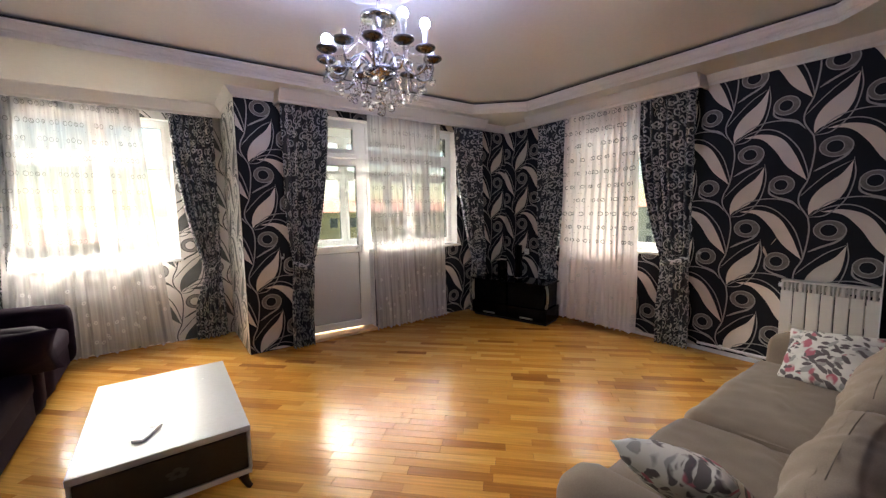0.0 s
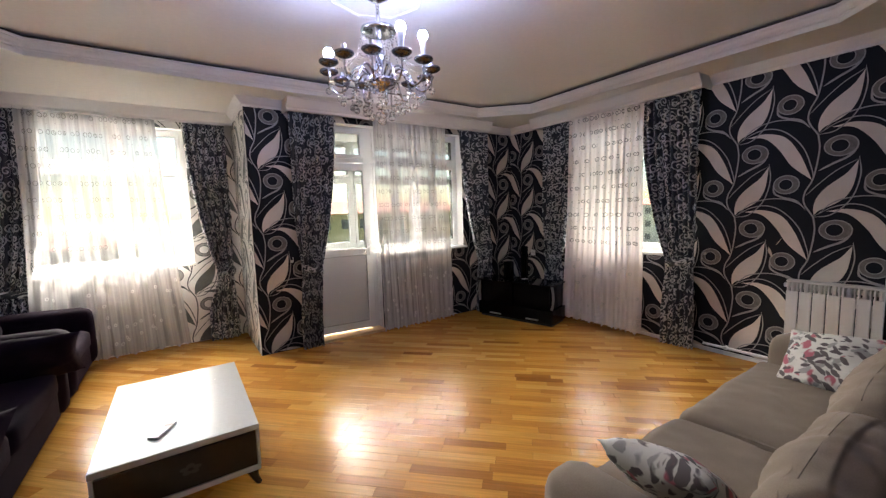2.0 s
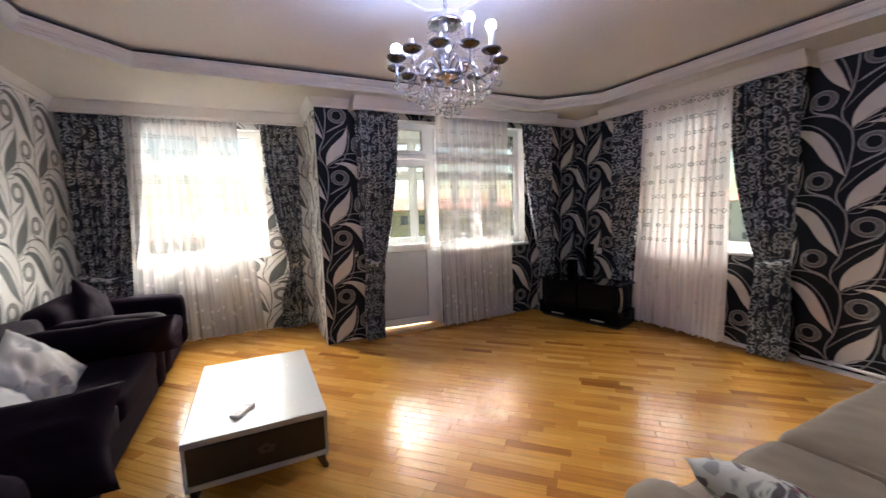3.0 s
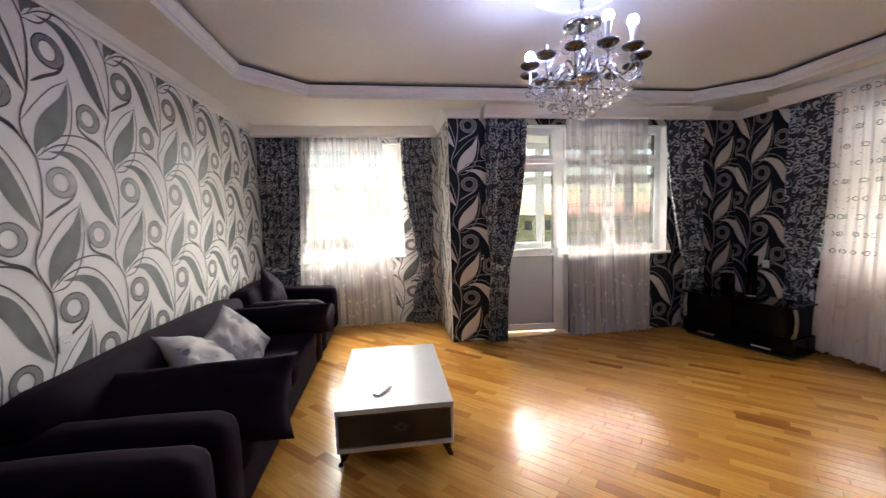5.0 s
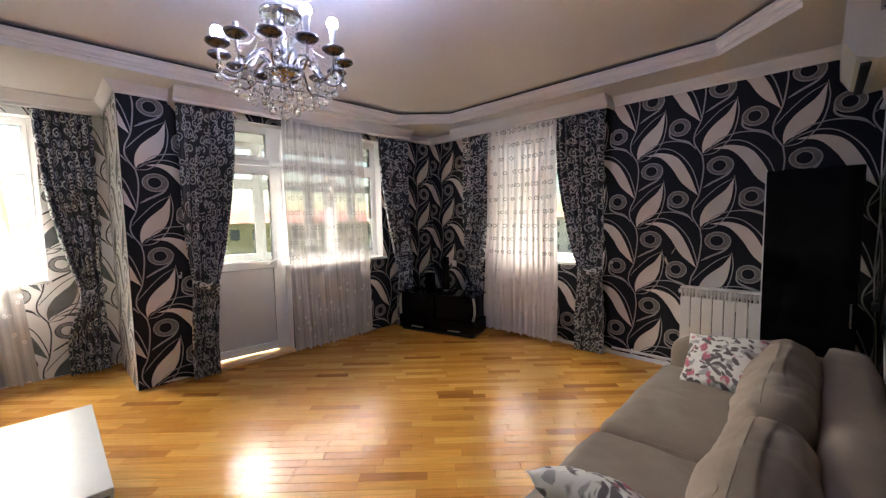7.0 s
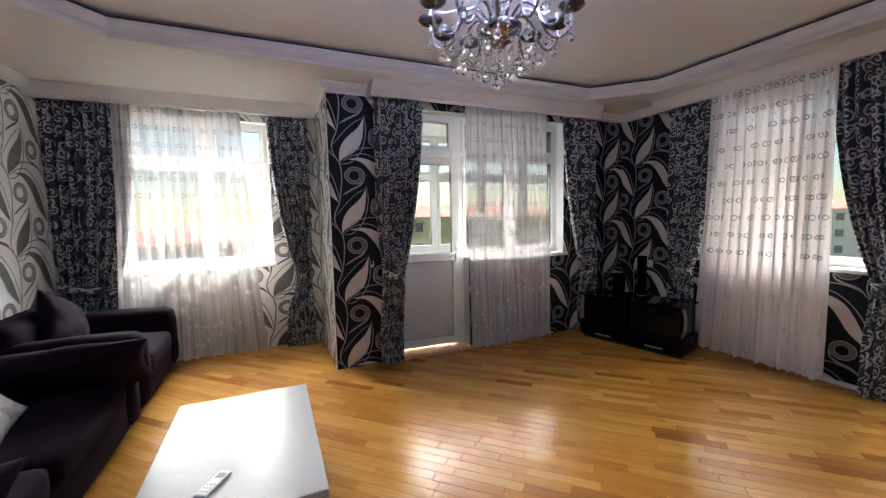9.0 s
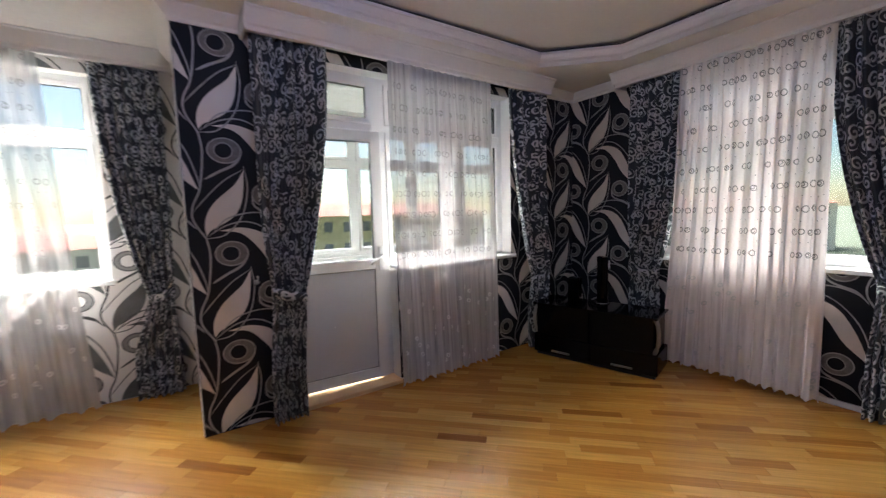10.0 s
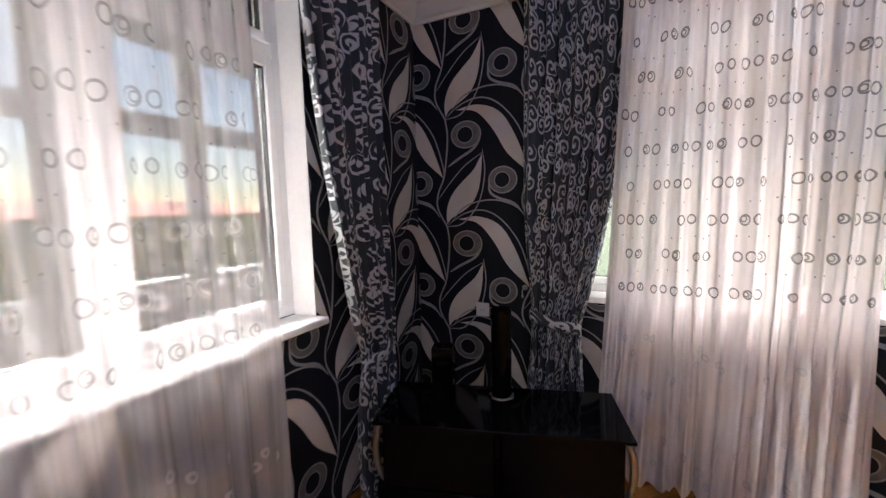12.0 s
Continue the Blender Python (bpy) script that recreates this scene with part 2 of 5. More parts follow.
def glow(name, color, strength):
    m = bpy.data.materials.new(name)
    m.use_nodes = True
    b = m.node_tree.nodes["Principled BSDF"]
    b.inputs["Base Color"].default_value = (*color, 1)
    b.inputs["Emission Color"].default_value, b.inputs["Emission Strength"].default_value = (*color, 1), strength
    return m


M_CEIL = mat("ceiling_paint", (0.80, 0.77, 0.75), 0.55, var=0.03, scale=1.5, bump=0.05)
M_TRIM = mat("moulding_paint", (0.78, 0.75, 0.73), 0.42, var=0.03, scale=3, bump=0.04)
M_PVC = mat("white_plastic", (0.80, 0.79, 0.78), 0.3, var=0.02, scale=4)
M_PANEL = mat("door_panel", (0.60, 0.60, 0.61), 0.35, var=0.02, scale=4)
M_PLASTER = mat("white_plaster", (0.8, 0.79, 0.77), 0.6, var=0.03, scale=3, bump=0.1)
M_DARK = mat("wallpaper_dark", (0.010, 0.011, 0.015), 0.55, sockets={"Specular IOR Level": 0.2}, var=0.25, scale=5, fine=500, bump=0.25, depth=0.001)
M_DLEAF = mat("print_cream", (0.70, 0.625, 0.565), 0.38, sockets={"Specular IOR Level": 0.5}, var=0.10, scale=7, fine=600, bump=0.2, depth=0.001)
M_DRING = mat("print_taupe", (0.15, 0.135, 0.13), 0.45, var=0.35, scale=30, fine=700, bump=0.2, depth=0.001)
M_DLINE = mat("print_silver", (0.33, 0.315, 0.31), 0.4, var=0.15, scale=20)
M_LIGHT = mat("wallpaper_light", (0.82, 0.79, 0.765), 0.6, var=0.05, scale=5, fine=500, bump=0.25, depth=0.001)
M_LLEAF = mat("print_charcoal", (0.125, 0.132, 0.132), 0.5, var=0.35, scale=9, fine=600, bump=0.2, depth=0.001)
M_LRING = mat("print_grey", (0.28, 0.27, 0.265), 0.45, var=0.15, scale=30, fine=700)
M_LLINE = mat("print_black", (0.06, 0.06, 0.062), 0.4, var=0.15, scale=20)
M_STRIP = parquet_material("parquet_strip", True)
M_STRIPS = parquet_material("parquet_strips", False)
M_JOINT = mat("parquet_joint", (0.10, 0.045, 0.015), 0.5)
M_DRAPE = scroll_material("scroll_drape", (0.026, 0.033, 0.042), (0.58, 0.59, 0.60))
M_SHEER = sheer_material("white_voile", (0.80, 0.78, 0.77), 0.58, 0.012, 0.12)
M_SHEERW = sheer_material("cream_voile", (0.92, 0.86, 0.84), 0.92, 0.10, 0.05)
M_RING = sheer_material("grey_embroidery", (0.36, 0.345, 0.335), 0.75, 0.35)
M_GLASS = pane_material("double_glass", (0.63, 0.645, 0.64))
M_SINGLE = pane_material("single_glass", (0.91, 0.92, 0.915))
M_CRYSTAL = mat("crystal", (1, 1, 1), 0.02, sockets={"Transmission Weight": 1.0, "IOR": 1.5})
M_CHROME = mat("chrome", (0.42, 0.42, 0.44), 0.12, 1.0)
M_CUP = mat("smoked_chrome", (0.13, 0.12, 0.125), 0.25, 0.9)
M_BLACK = mat("black_lacquer", (0.003, 0.003, 0.0035), 0.08, sockets={"Specular IOR Level": 0.14}, var=0.2, scale=3)
M_BLACKM = mat("black_matt", (0.012, 0.012, 0.013), 0.45, var=0.2, scale=8)
M_TABLE = mat("white_laminate", (0.52, 0.52, 0.525), 0.27, var=0.03, scale=2.5)
M_WENGE = mat("wenge", (0.018, 0.013, 0.011), 0.3, var=0.3, scale=12)
M_LEG = mat("dark_walnut", (0.05, 0.022, 0.012), 0.25, var=0.3, scale=20)
M_BEIGE = mat("beige_microfibre", (0.185, 0.146, 0.113), 0.95, var=0.12, scale=7, fine=260, bump=0.25, sockets={"Sheen Weight": 0.06, "Specular IOR Level": 0.15})
M_SEAM = mat("seam_thread", (0.13, 0.10, 0.08), 0.9)
M_PURPLE = mat("aubergine_velvet", (0.0105, 0.0048, 0.0112), 0.9, var=0.3, scale=9, fine=300, bump=0.25, sockets={"Sheen Weight": 0.022, "Specular IOR Level": 0.12, "Sheen Tint": (0.6, 0.35, 0.65, 1)})
M_CUSHW = floral_material("pale_print", (0.55, 0.53, 0.525), (((0.36, 0.35, 0.37), 25, 0.34, 0.15, 0.46), ((0.24, 0.23, 0.26), -40, 0.26, 0.10, 0.55)))
M_FLORAL = floral_material("rose_print", (0.54, 0.515, 0.48), (((0.27, 0.26, 0.25), 30, 0.080, 0.036, 0.38), ((0.10, 0.085, 0.085), -45, 0.075, 0.030, 0.41), ((0.36, 0.10, 0.13), 70, 0.09, 0.065, 0.49), ((0.09, 0.07, 0.075), 10, 0.065, 0.028, 0.46)))
M_RAD = mat("radiator_enamel", (0.66, 0.63, 0.60), 0.35, var=0.02, scale=5)
M_IRON = mat("steel", (0.5, 0.5, 0.5), 0.3, 1.0)
M_BULB = glow("lit_bulb", (0.48, 0.56, 1.0), 18.0)


# ---- builders ----


def part(name, bm, material, parent=None, label="", smooth=False, at=None):
    me = bpy.data.meshes.new(name)
    bm.to_mesh(me)
    bm.free()
    for mm in material if isinstance(material, (list, tuple)) else (material,):
        me.materials.append(mm)
    if smooth:
        for p in me.polygons:
            p.use_smooth = True
    ob = new(name, me)
    if at is not None:
        ob.matrix_basis = at
    if parent is not None:
        ob.parent = parent
    if label:
        ob["label"] = label
    return ob


def thing(name, label, category, m=None, group="", kind=""):
    ob = new(name)
    ob.empty_display_size = 0.1
    if m is not None:
        ob.matrix_basis = m
    return tagged(ob, label, category, group, kind)


def box(bm, x0, x1, y0, y1, z0, z1, bevel=0.0, seg=2, m=None):
    """A box with rounded edges, added to bm."""
    made = bmesh.ops.create_cube(bm, size=1)["verts"]
    t = Matrix.Translation(((x0 + x1) / 2, (y0 + y1) / 2, (z0 + z1) / 2)) @ Matrix.Diagonal((x1 - x0, y1 - y0, z1 - z0, 1))
    bmesh.ops.transform(bm, matrix=t, verts=made)
    if bevel:
        edges = list({e for v in made for e in v.link_edges})
        r = bmesh.ops.bevel(bm, geom=edges, offset=bevel, segments=seg, affect="EDGES", profile=0.5)
        made = list({v for v in r["verts"]} | {v for v in made if v.is_valid})
    if m is not None:
        bmesh.ops.transform(bm, matrix=m, verts=[v for v in made if v.is_valid])
    return bm


def boxes(*rows, bevel=0.0):
    bm = bmesh.new()
    for r in rows:
        box(bm, *r, bevel=bevel)
    return bm


def lathe(bm, profile, seg=20, centre=(0, 0, 0)):
    """Turns a profile of (radius, z) round the upright axis."""
    c, rings = Vector(centre), []
    for r, z in profile:
        rings.append([bm.verts.new(c + Vector((r * math.cos(2 * math.pi * k / seg), r * math.sin(2 * math.pi * k / seg), z))) for k in range(seg)])
    for a, b in zip(rings, rings[1:]):
        for k in range(seg):
            bm.faces.new((a[k], a[(k + 1) % seg], b[(k + 1) % seg], b[k]))
    for ring, flip in ((rings[0], True), (rings[-1], False)):
        if profile[0 if flip else -1][0] > 1e-4:
            bm.faces.new(ring[::-1] if flip else ring)
    return bm


def tube(bm, pts, radius, seg=8):
    """A round bar along points; radius may be a list."""
    pts = [Vector(p) for p in pts]
    rad = radius if isinstance(radius, (list, tuple)) else [radius] * len(pts)
    rings, up = [], Vector((0, 0, 1))
    for i, p in enumerate(pts):
        d = (pts[min(i + 1, len(pts) - 1)] - pts[max(i - 1, 0)]).normalized()
        a = d.cross(up if abs(d.z) < 0.95 else Vector((1, 0, 0))).normalized()
        b = a.cross(d)
        rings.append([bm.verts.new(p + rad[i] * (a * math.cos(2 * math.pi * k / seg) + b * math.sin(2 * math.pi * k / seg))) for k in range(seg)])
    for a, b in zip(rings, rings[1:]):
        for k in range(seg):
            bm.faces.new((a[k], a[(k + 1) % seg], b[(k + 1) % seg], b[k]))
    bm.faces.new(rings[0][::-1])
    bm.faces.new(rings[-1])
    return bm


def curve(points, n=24):
    """Catmull-Rom through points, n samples."""
    p = [np.array(q, float) for q in points]
    p = [2 * p[0] - p[1]] + p + [2 * p[-1] - p[-2]]
    out, spans = [], len(p) - 3
    for k in range(n):
        f = k / (n - 1) * spans
        i = min(int(f), spans - 1)
        t = f - i
        a, b, c, d = p[i:i + 4]
        out.append(0.5 * (2 * b + (c - a) * t + (2 * a - 5 * b + 4 * c - d) * t * t + (3 * b - a - 3 * c + d) * t ** 3))
    return out


def sweep(bm, path, profile, closed=False):
    """A moulding: the profile of (offset to the left of the path, z) carried along a plan path with mitred corners."""
    pts, n, rows = [Vector(p) for p in path], len(path), []
    for i, p in enumerate(pts):
        a = pts[i - 1] if (i or closed) else None
        b = pts[(i + 1) % n] if (i < n - 1 or closed) else None
        d1 = (p - a).normalized() if a is not None else (b - p).normalized()
        d2 = (b - p).normalized() if b is not None else d1
        n1, n2 = Vector((-d1.y, d1.x)), Vector((-d2.y, d2.x))
        mit = (n1 + n2) / (1 + n1.dot(n2))
        rows.append([bm.verts.new((p.x + mit.x * d, p.y + mit.y * d, z)) for d, z in profile])
    for i in range(n if closed else n - 1):
        a, b = rows[i], rows[(i + 1) % n]
        for k in range(len(profile)):
            bm.faces.new((a[k], b[k], b[(k + 1) % len(profile)], a[(k + 1) % len(profile)]))
    if not closed:
        bm.faces.new(rows[0])
        bm.faces.new(rows[-1][::-1])
    bmesh.ops.recalc_face_normals(bm, faces=bm.faces)
    return bm


# ---- the room: plan in metres ----
XL, XR, YD, YW, YB = -1.68, 4.2, 4.2, 5.2, -0.25   # left wall, right wall, balcony wall, alcove window wall, back wall
PX = 0.63                                          # corner of the balcony wall and the alcove
ZC, ZU = 2.60, 2.725                               # lower ceiling, recessed ceiling
T = 0.30                                           # thickness of the outer walls
DOOR_L, MULL_L, MULL_R, OP_R, OP_T, SILL = 1.13, 1.88, 2.01, 3.27, 2.44, 0.955
W2A, W2B, W2S, W2T = 1.72, 3.32, 0.93, 2.47        # window in the right wall
W1A, W1B, W1S, W1T = -1.22, 0.15, 0.93, 2.43       # alcove window


def structure(name, bm, material, label, category):
    return tagged(part(name, bm, material), label, category, kind="structure")


# floor bed, ceilings, outer shell
structure("floor", boxes((XL - 0.3, XR + T, YB - 0.2, YW + T, -0.16, -0.012), (XL - 0.3, 1.05, -1.8, YB - 0.2, -0.16, -0.012)), M_JOINT, "orange beech parquet floor with a glossy lacquer", "floor")
walls_r = boxes((XR, XR + T, YB - 0.2, W2A, 0, ZU + 0.2), (XR, XR + T, W2B, YD + T, 0, ZU + 0.2), (XR, XR + T, W2A, W2B, 0, W2S - 0.03), (XR, XR + T, W2A, W2B, W2T, ZU + 0.2))
wall_right = structure("wall_right", walls_r, M_DARK, "black wallpaper with large cream leaves and swirls", "wall")
walls_d = boxes((PX, DOOR_L, YD, YD + T, 0, ZU + 0.2), (DOOR_L, OP_R, YD, YD + T, OP_T, ZU + 0.2), (MULL_R, OP_R, YD, YD + T, 0, SILL - 0.03), (OP_R, XR, YD, YD + T, 0, ZU + 0.2))
wall_balcony = structure("wall_balcony", walls_d, M_DARK, "black wallpaper with large cream leaves round the balcony door", "wall")
walls_a = boxes((PX + 0.002, PX + 0.22, YD + T, YW + T, 0, ZU + 0.2))
alcove_return = structure("wall_alcove_return", walls_a, M_LIGHT, "pale wallpaper on the narrow return beside the alcove", "wall")
pale_skin = structure("wall_return_face", boxes((PX - 0.004, PX, YD + 0.012, YW, 0, ZC)), M_LIGHT, "pale wallpaper with dark leaves on the corner's return", "wall")
walls_w = boxes((XL - 0.3, W1A, YW, YW + T, 0, ZU + 0.2), (W1B, PX + 0.002, YW, YW + T, 0, ZU + 0.2), (W1A, W1B, YW, YW + T, 0, W1S - 0.03), (W1A, W1B, YW, YW + T, W1T, ZU + 0.2))
wall_alcove = structure("wall_alcove", walls_w, M_LIGHT, "pale wallpaper with charcoal leaves round the alcove window", "wall")
wall_left = structure("wall_left", boxes((XL - 0.3, XL, -1.8, YW, 0, ZU + 0.2)), M_LIGHT, "cream wallpaper with charcoal leaves and grey swirls", "wall")
wall_back = structure("wall_back", boxes((0.75, XR, YB - 0.2, YB, 0, ZU + 0.2), (XL, -0.95, YB - 0.2, YB, 0, ZU + 0.2), (-0.95, 0.75, YB - 0.2, YB, 2.1, ZU + 0.2)), M_DARK, "black wallpaper with cream leaves behind the beige sofa", "wall")
structure("wall_hall", boxes((XL, 1.05, -1.8, -1.6, 0, ZU + 0.2), (0.95, 1.05, -1.6, YB - 0.2, 0, ZU + 0.2)), M_PLASTER, "plain white wall of the hall behind", "wall")
structure("ceiling_recess", boxes((XL - 0.3, XR + T, YB - 0.2, YW + T, ZU, ZU + 0.2), (XL - 0.3, 1.05, -1.8, YB - 0.2, ZU, ZU + 0.2)), M_CEIL, "smooth off-white recessed ceiling", "ceiling")

# lower ceiling with an eight-sided opening
TX0, TX1, TY0, TY1, CH = -1.23, 3.72, 0.17, 3.81, 0.47
TRAY = [(TX0 + CH, TY0), (TX1 - CH, TY0), (TX1, TY0 + CH), (TX1, TY1 - CH), (TX1 - CH, TY1), (TX0 + CH, TY1), (TX0, TY1 - CH), (TX0, TY0 + CH)]


def ceiling_band():
    bm = bmesh.new()
    outer = [(TX0 + CH, YB - 0.1), (TX1 - CH, YB - 0.1), (XR, TY0 - 0.2), (XR, TY1), (TX1 - CH, YD), (TX0 + CH, YW), (XL, TY1), (XL, TY0)]
    for i in range(8):
        a, b, c, d = TRAY[i], TRAY[(i + 1) % 8], outer[(i + 1) % 8], outer[i]
        bm.faces.new([bm.verts.new((*p, ZC)) for p in (a, b, c, d)])
    for tri in (((TX1 - CH, YB - 0.1), (XR, YB - 0.1), (XR, TY0 - 0.2)), ((XR, TY1), (XR, YD), (TX1 - CH, YD)), ((TX0 + CH, YW), (XL, YW), (XL, TY1)), ((XL, TY0), (XL, YB - 0.1), (TX0 + CH, YB - 0.1)),
                ((TX1 - CH, YD), (PX, YD), (TX0 + CH, YW)), ((PX, YD), (PX, YW), (TX0 + CH, YW))):
        bm.faces.new([bm.verts.new((*p, ZC)) for p in tri])
    bmesh.ops.remove_doubles(bm, verts=bm.verts, dist=1e-4)
    bmesh.ops.recalc_face_normals(bm, faces=bm.faces)
    bmesh.ops.solidify(bm, geom=bm.faces, thickness=0.012)
    return bm


structure("ceiling", ceiling_band(), M_CEIL, "off-white dropped ceiling band round the recess", "ceiling")
# moulding round the recess: a lip, and above it a dark strip coloured as the gap's shadow
lip = sweep(bmesh.new(), TRAY, [(-0.0, ZC - 0.002), (0.0, ZC + 0.022), (0.010, ZC + 0.025), (0.010, ZC + 0.037), (0.026, ZC + 0.052), (0.036, ZC + 0.073), (0.044, ZC + 0.076), (0.044, ZC + 0.095), (-0.02, ZC + 0.095), (-0.02, ZC - 0.002)], closed=True)
structure("trim_recess", lip, M_TRIM, "white plaster moulding round the recessed ceiling", "moulding")
structure("trim_shadow_line", sweep(bmesh.new(), TRAY, [(0.030, ZC + 0.0955), (0.030, ZC + 0.114), (-0.015, ZC + 0.114), (-0.015, ZC + 0.0955)], closed=True), mat("shadow_gap_brown", (0.03, 0.022, 0.02), 0.6), "dark brown strip drawn as the shadow between moulding and recess", "moulding")
CORN = [(0, 2.505), (0.012, 2.505), (0.014, 2.525), (0.03, 2.535), (0.05, 2.56), (0.072, 2.582), (0.075, 2.599), (0, 2.599)]
PEL = [(0.19, 2.47), (0.192, 2.495), (0.205, 2.505), (0.225, 2.535), (0.25, 2.575), (0.262, 2.582), (0.262, 2.599), (0.15, 2.599), (0.15, 2.47)]
corn = sweep(bmesh.new(), [(XR, YB), (XR, 1.62)], CORN)
sweep(corn, [(XR, 3.55), (XR, YD), (3.58, YD)], CORN)
sweep(corn, [(1.04, YD), (PX, YD), (PX, YW - 0.2)], CORN)
sweep(corn, [(XL, YW - 0.2), (XL, YB)], CORN)
sweep(corn, [(XL, YB), (XR, YB)], CORN)
structure("trim_cornice", corn, M_TRIM, "white plaster cornice along the walls", "moulding")


def pelmet(name, path):
    bm = sweep(bmesh.new(), path, PEL)
    return structure(name, bm, M_TRIM, "white plaster curtain pelmet under the ceiling", "pelmet")


def pelmet_ends(bm_name, rows):
    return structure(bm_name, boxes(*rows, bevel=0.004), M_TRIM, "white plaster end of a curtain pelmet", "pelmet")


pelmet("trim_pelmet_1", [(XR, 1.57), (XR, 3.6)])
pelmet("trim_pelmet_2", [(3.63, YD), (0.99, YD)])
pelmet("trim_pelmet_3", [(PX - 0.006, YW), (XL, YW)])
pelmet_ends("trim_pelmet_ends", [(XR - 0.2, XR - 0.001, 1.565, 1.585, 2.475, 2.598), (XR - 0.2, XR - 0.001, 3.585, 3.605, 2.475, 2.598), (3.615, 3.635, YD - 0.2, YD - 0.001, 2.475, 2.598), (0.985, 1.005, YD - 0.2, YD - 0.001, 2.475, 2.598)])
base = boxes((XR - 0.016, XR - 0.001, YB, YD - 0.016, -0.01, 0.035))
structure("baseboard", base, M_PVC, "low white plastic skirting board", "skirting")

# ---- windows and the balcony door ----


def bars(bm, rows, bevel=0.006):
    for r in rows:
        box(bm, *r, bevel=bevel)
    return bm


def glazed(name, axis, plane, us, vs, skip=(), label="white plastic double-glazed window", depth=0.07, glass=None):
    """A window whose bars stand at the given places: us along the wall and vs upward, as (start, end) pairs of bars; panes fill the cells."""
    w = thing(name, label, "window", kind="structure")

    def row(u0, u1, v0, v1, d0, d1):
        return (u0, u1, d0, d1, v0, v1) if axis == "y" else (d0, d1, u0, u1, v0, v1)

    d0, d1 = plane, plane + depth
    frame_bm = bmesh.new()
    for k, (a, b) in enumerate(us):
        bars(frame_bm, [row(a, b, vs[0][0], vs[-1][1], d0, d1)])
    for a, b in vs:
        for (u0, u1), (u2, u3) in zip(us, us[1:]):
            bars(frame_bm, [row(u1 - 0.004, u2 + 0.004, a, b, d0 + 0.003, d1 - 0.003)])
    part("window_frame", frame_bm, M_PVC, w)
    for i, ((_, u0), (u1, _)) in enumerate(zip(us, us[1:])):
        for j, ((_, v0), (v1, _)) in enumerate(zip(vs, vs[1:])):
            if (i, j) in skip:
                continue
            sash = bmesh.new()
            s = 0.038
            bars(sash, [row(u0, u0 + s, v0, v1, d0 - 0.012, d0 + 0.045), row(u1 - s, u1, v0, v1, d0 - 0.012, d0 + 0.045),
                        row(u0 + s - 0.003, u1 - s + 0.003, v0, v0 + s, d0 - 0.010, d0 + 0.043), row(u0 + s - 0.003, u1 - s + 0.003, v1 - s, v1, d0 - 0.010, d0 + 0.043)], 0.005)
            so = part("sash", sash, M_PVC, w)
            gask = bmesh.new()
            g = 0.004
            bars(gask, [row(u0 + s, u0 + s + g, v0 + s, v1 - s, d0 + 0.004, d0 + 0.028), row(u1 - s - g, u1 - s, v0 + s, v1 - s, d0 + 0.004, d0 + 0.028),
                        row(u0 + s, u1 - s, v0 + s, v0 + s + g, d0 + 0.005, d0 + 0.027), row(u0 + s, u1 - s, v1 - s - g, v1 - s, d0 + 0.005, d0 + 0.027)], 0)
            part("gasket", gask, M_BLACKM, so, "black rubber gasket")
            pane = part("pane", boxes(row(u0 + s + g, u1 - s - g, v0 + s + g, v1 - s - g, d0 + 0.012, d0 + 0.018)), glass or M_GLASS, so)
            pane.visible_shadow = False
    return w


F = 0.045
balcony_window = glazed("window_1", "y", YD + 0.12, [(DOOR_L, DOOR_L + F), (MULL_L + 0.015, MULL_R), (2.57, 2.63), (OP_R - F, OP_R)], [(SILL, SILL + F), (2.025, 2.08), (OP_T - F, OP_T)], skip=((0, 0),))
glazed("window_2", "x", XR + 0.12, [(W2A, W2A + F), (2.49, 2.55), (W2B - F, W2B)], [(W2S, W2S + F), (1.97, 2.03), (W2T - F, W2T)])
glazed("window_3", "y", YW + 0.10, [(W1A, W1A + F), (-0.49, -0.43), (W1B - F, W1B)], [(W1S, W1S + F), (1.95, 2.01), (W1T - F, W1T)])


def sill_board(name, row):
    structure(name, boxes(row, bevel=0.008), M_PVC, "white plastic window sill board", "sill")


sill_board("window_sill_1", (MULL_R - 0.0, OP_R + 0.02, YD - 0.06, YD + 0.12, SILL - 0.03, SILL + 0.002))
sill_board("window_sill_2", (XR - 0.05, XR + 0.12, W2A - 0.03, W2B + 0.03, W2S - 0.03, W2S + 0.002))
sill_board("window_sill_3", (W1A - 0.02, W1B + 0.02, YW - 0.03, YW + 0.10, W1S - 0.03, W1S + 0.002))
# plastered reveals
structure("trim_reveals", boxes((OP_R - 0.004, OP_R + 0.0, YD - 0.004, YD + 0.12, SILL, OP_T), (DOOR_L, OP_R - 0.004, YD - 0.004, YD + 0.12, OP_T - 0.004, OP_T), (MULL_R, MULL_R + 0.004, YD - 0.004, YD + 0.12, 0, SILL - 0.03),
                                (XR - 0.004, XR + 0.12, W2A, W2A + 0.004, W2S, W2T), (XR - 0.004, XR + 0.12, W2B - 0.004, W2B, W2S, W2T), (XR - 0.004, XR + 0.12, W2A, W2B, W2T - 0.004, W2T),
                                (W1B - 0.004, W1B, YW - 0.004, YW + 0.1, W1S, W1T), (W1A, W1A + 0.004, YW - 0.004, YW + 0.1, W1S, W1T), (W1A, W1B, YW - 0.004, YW + 0.1, W1T - 0.004, W1T)), M_PLASTER, "white plastered window reveals", "reveal")


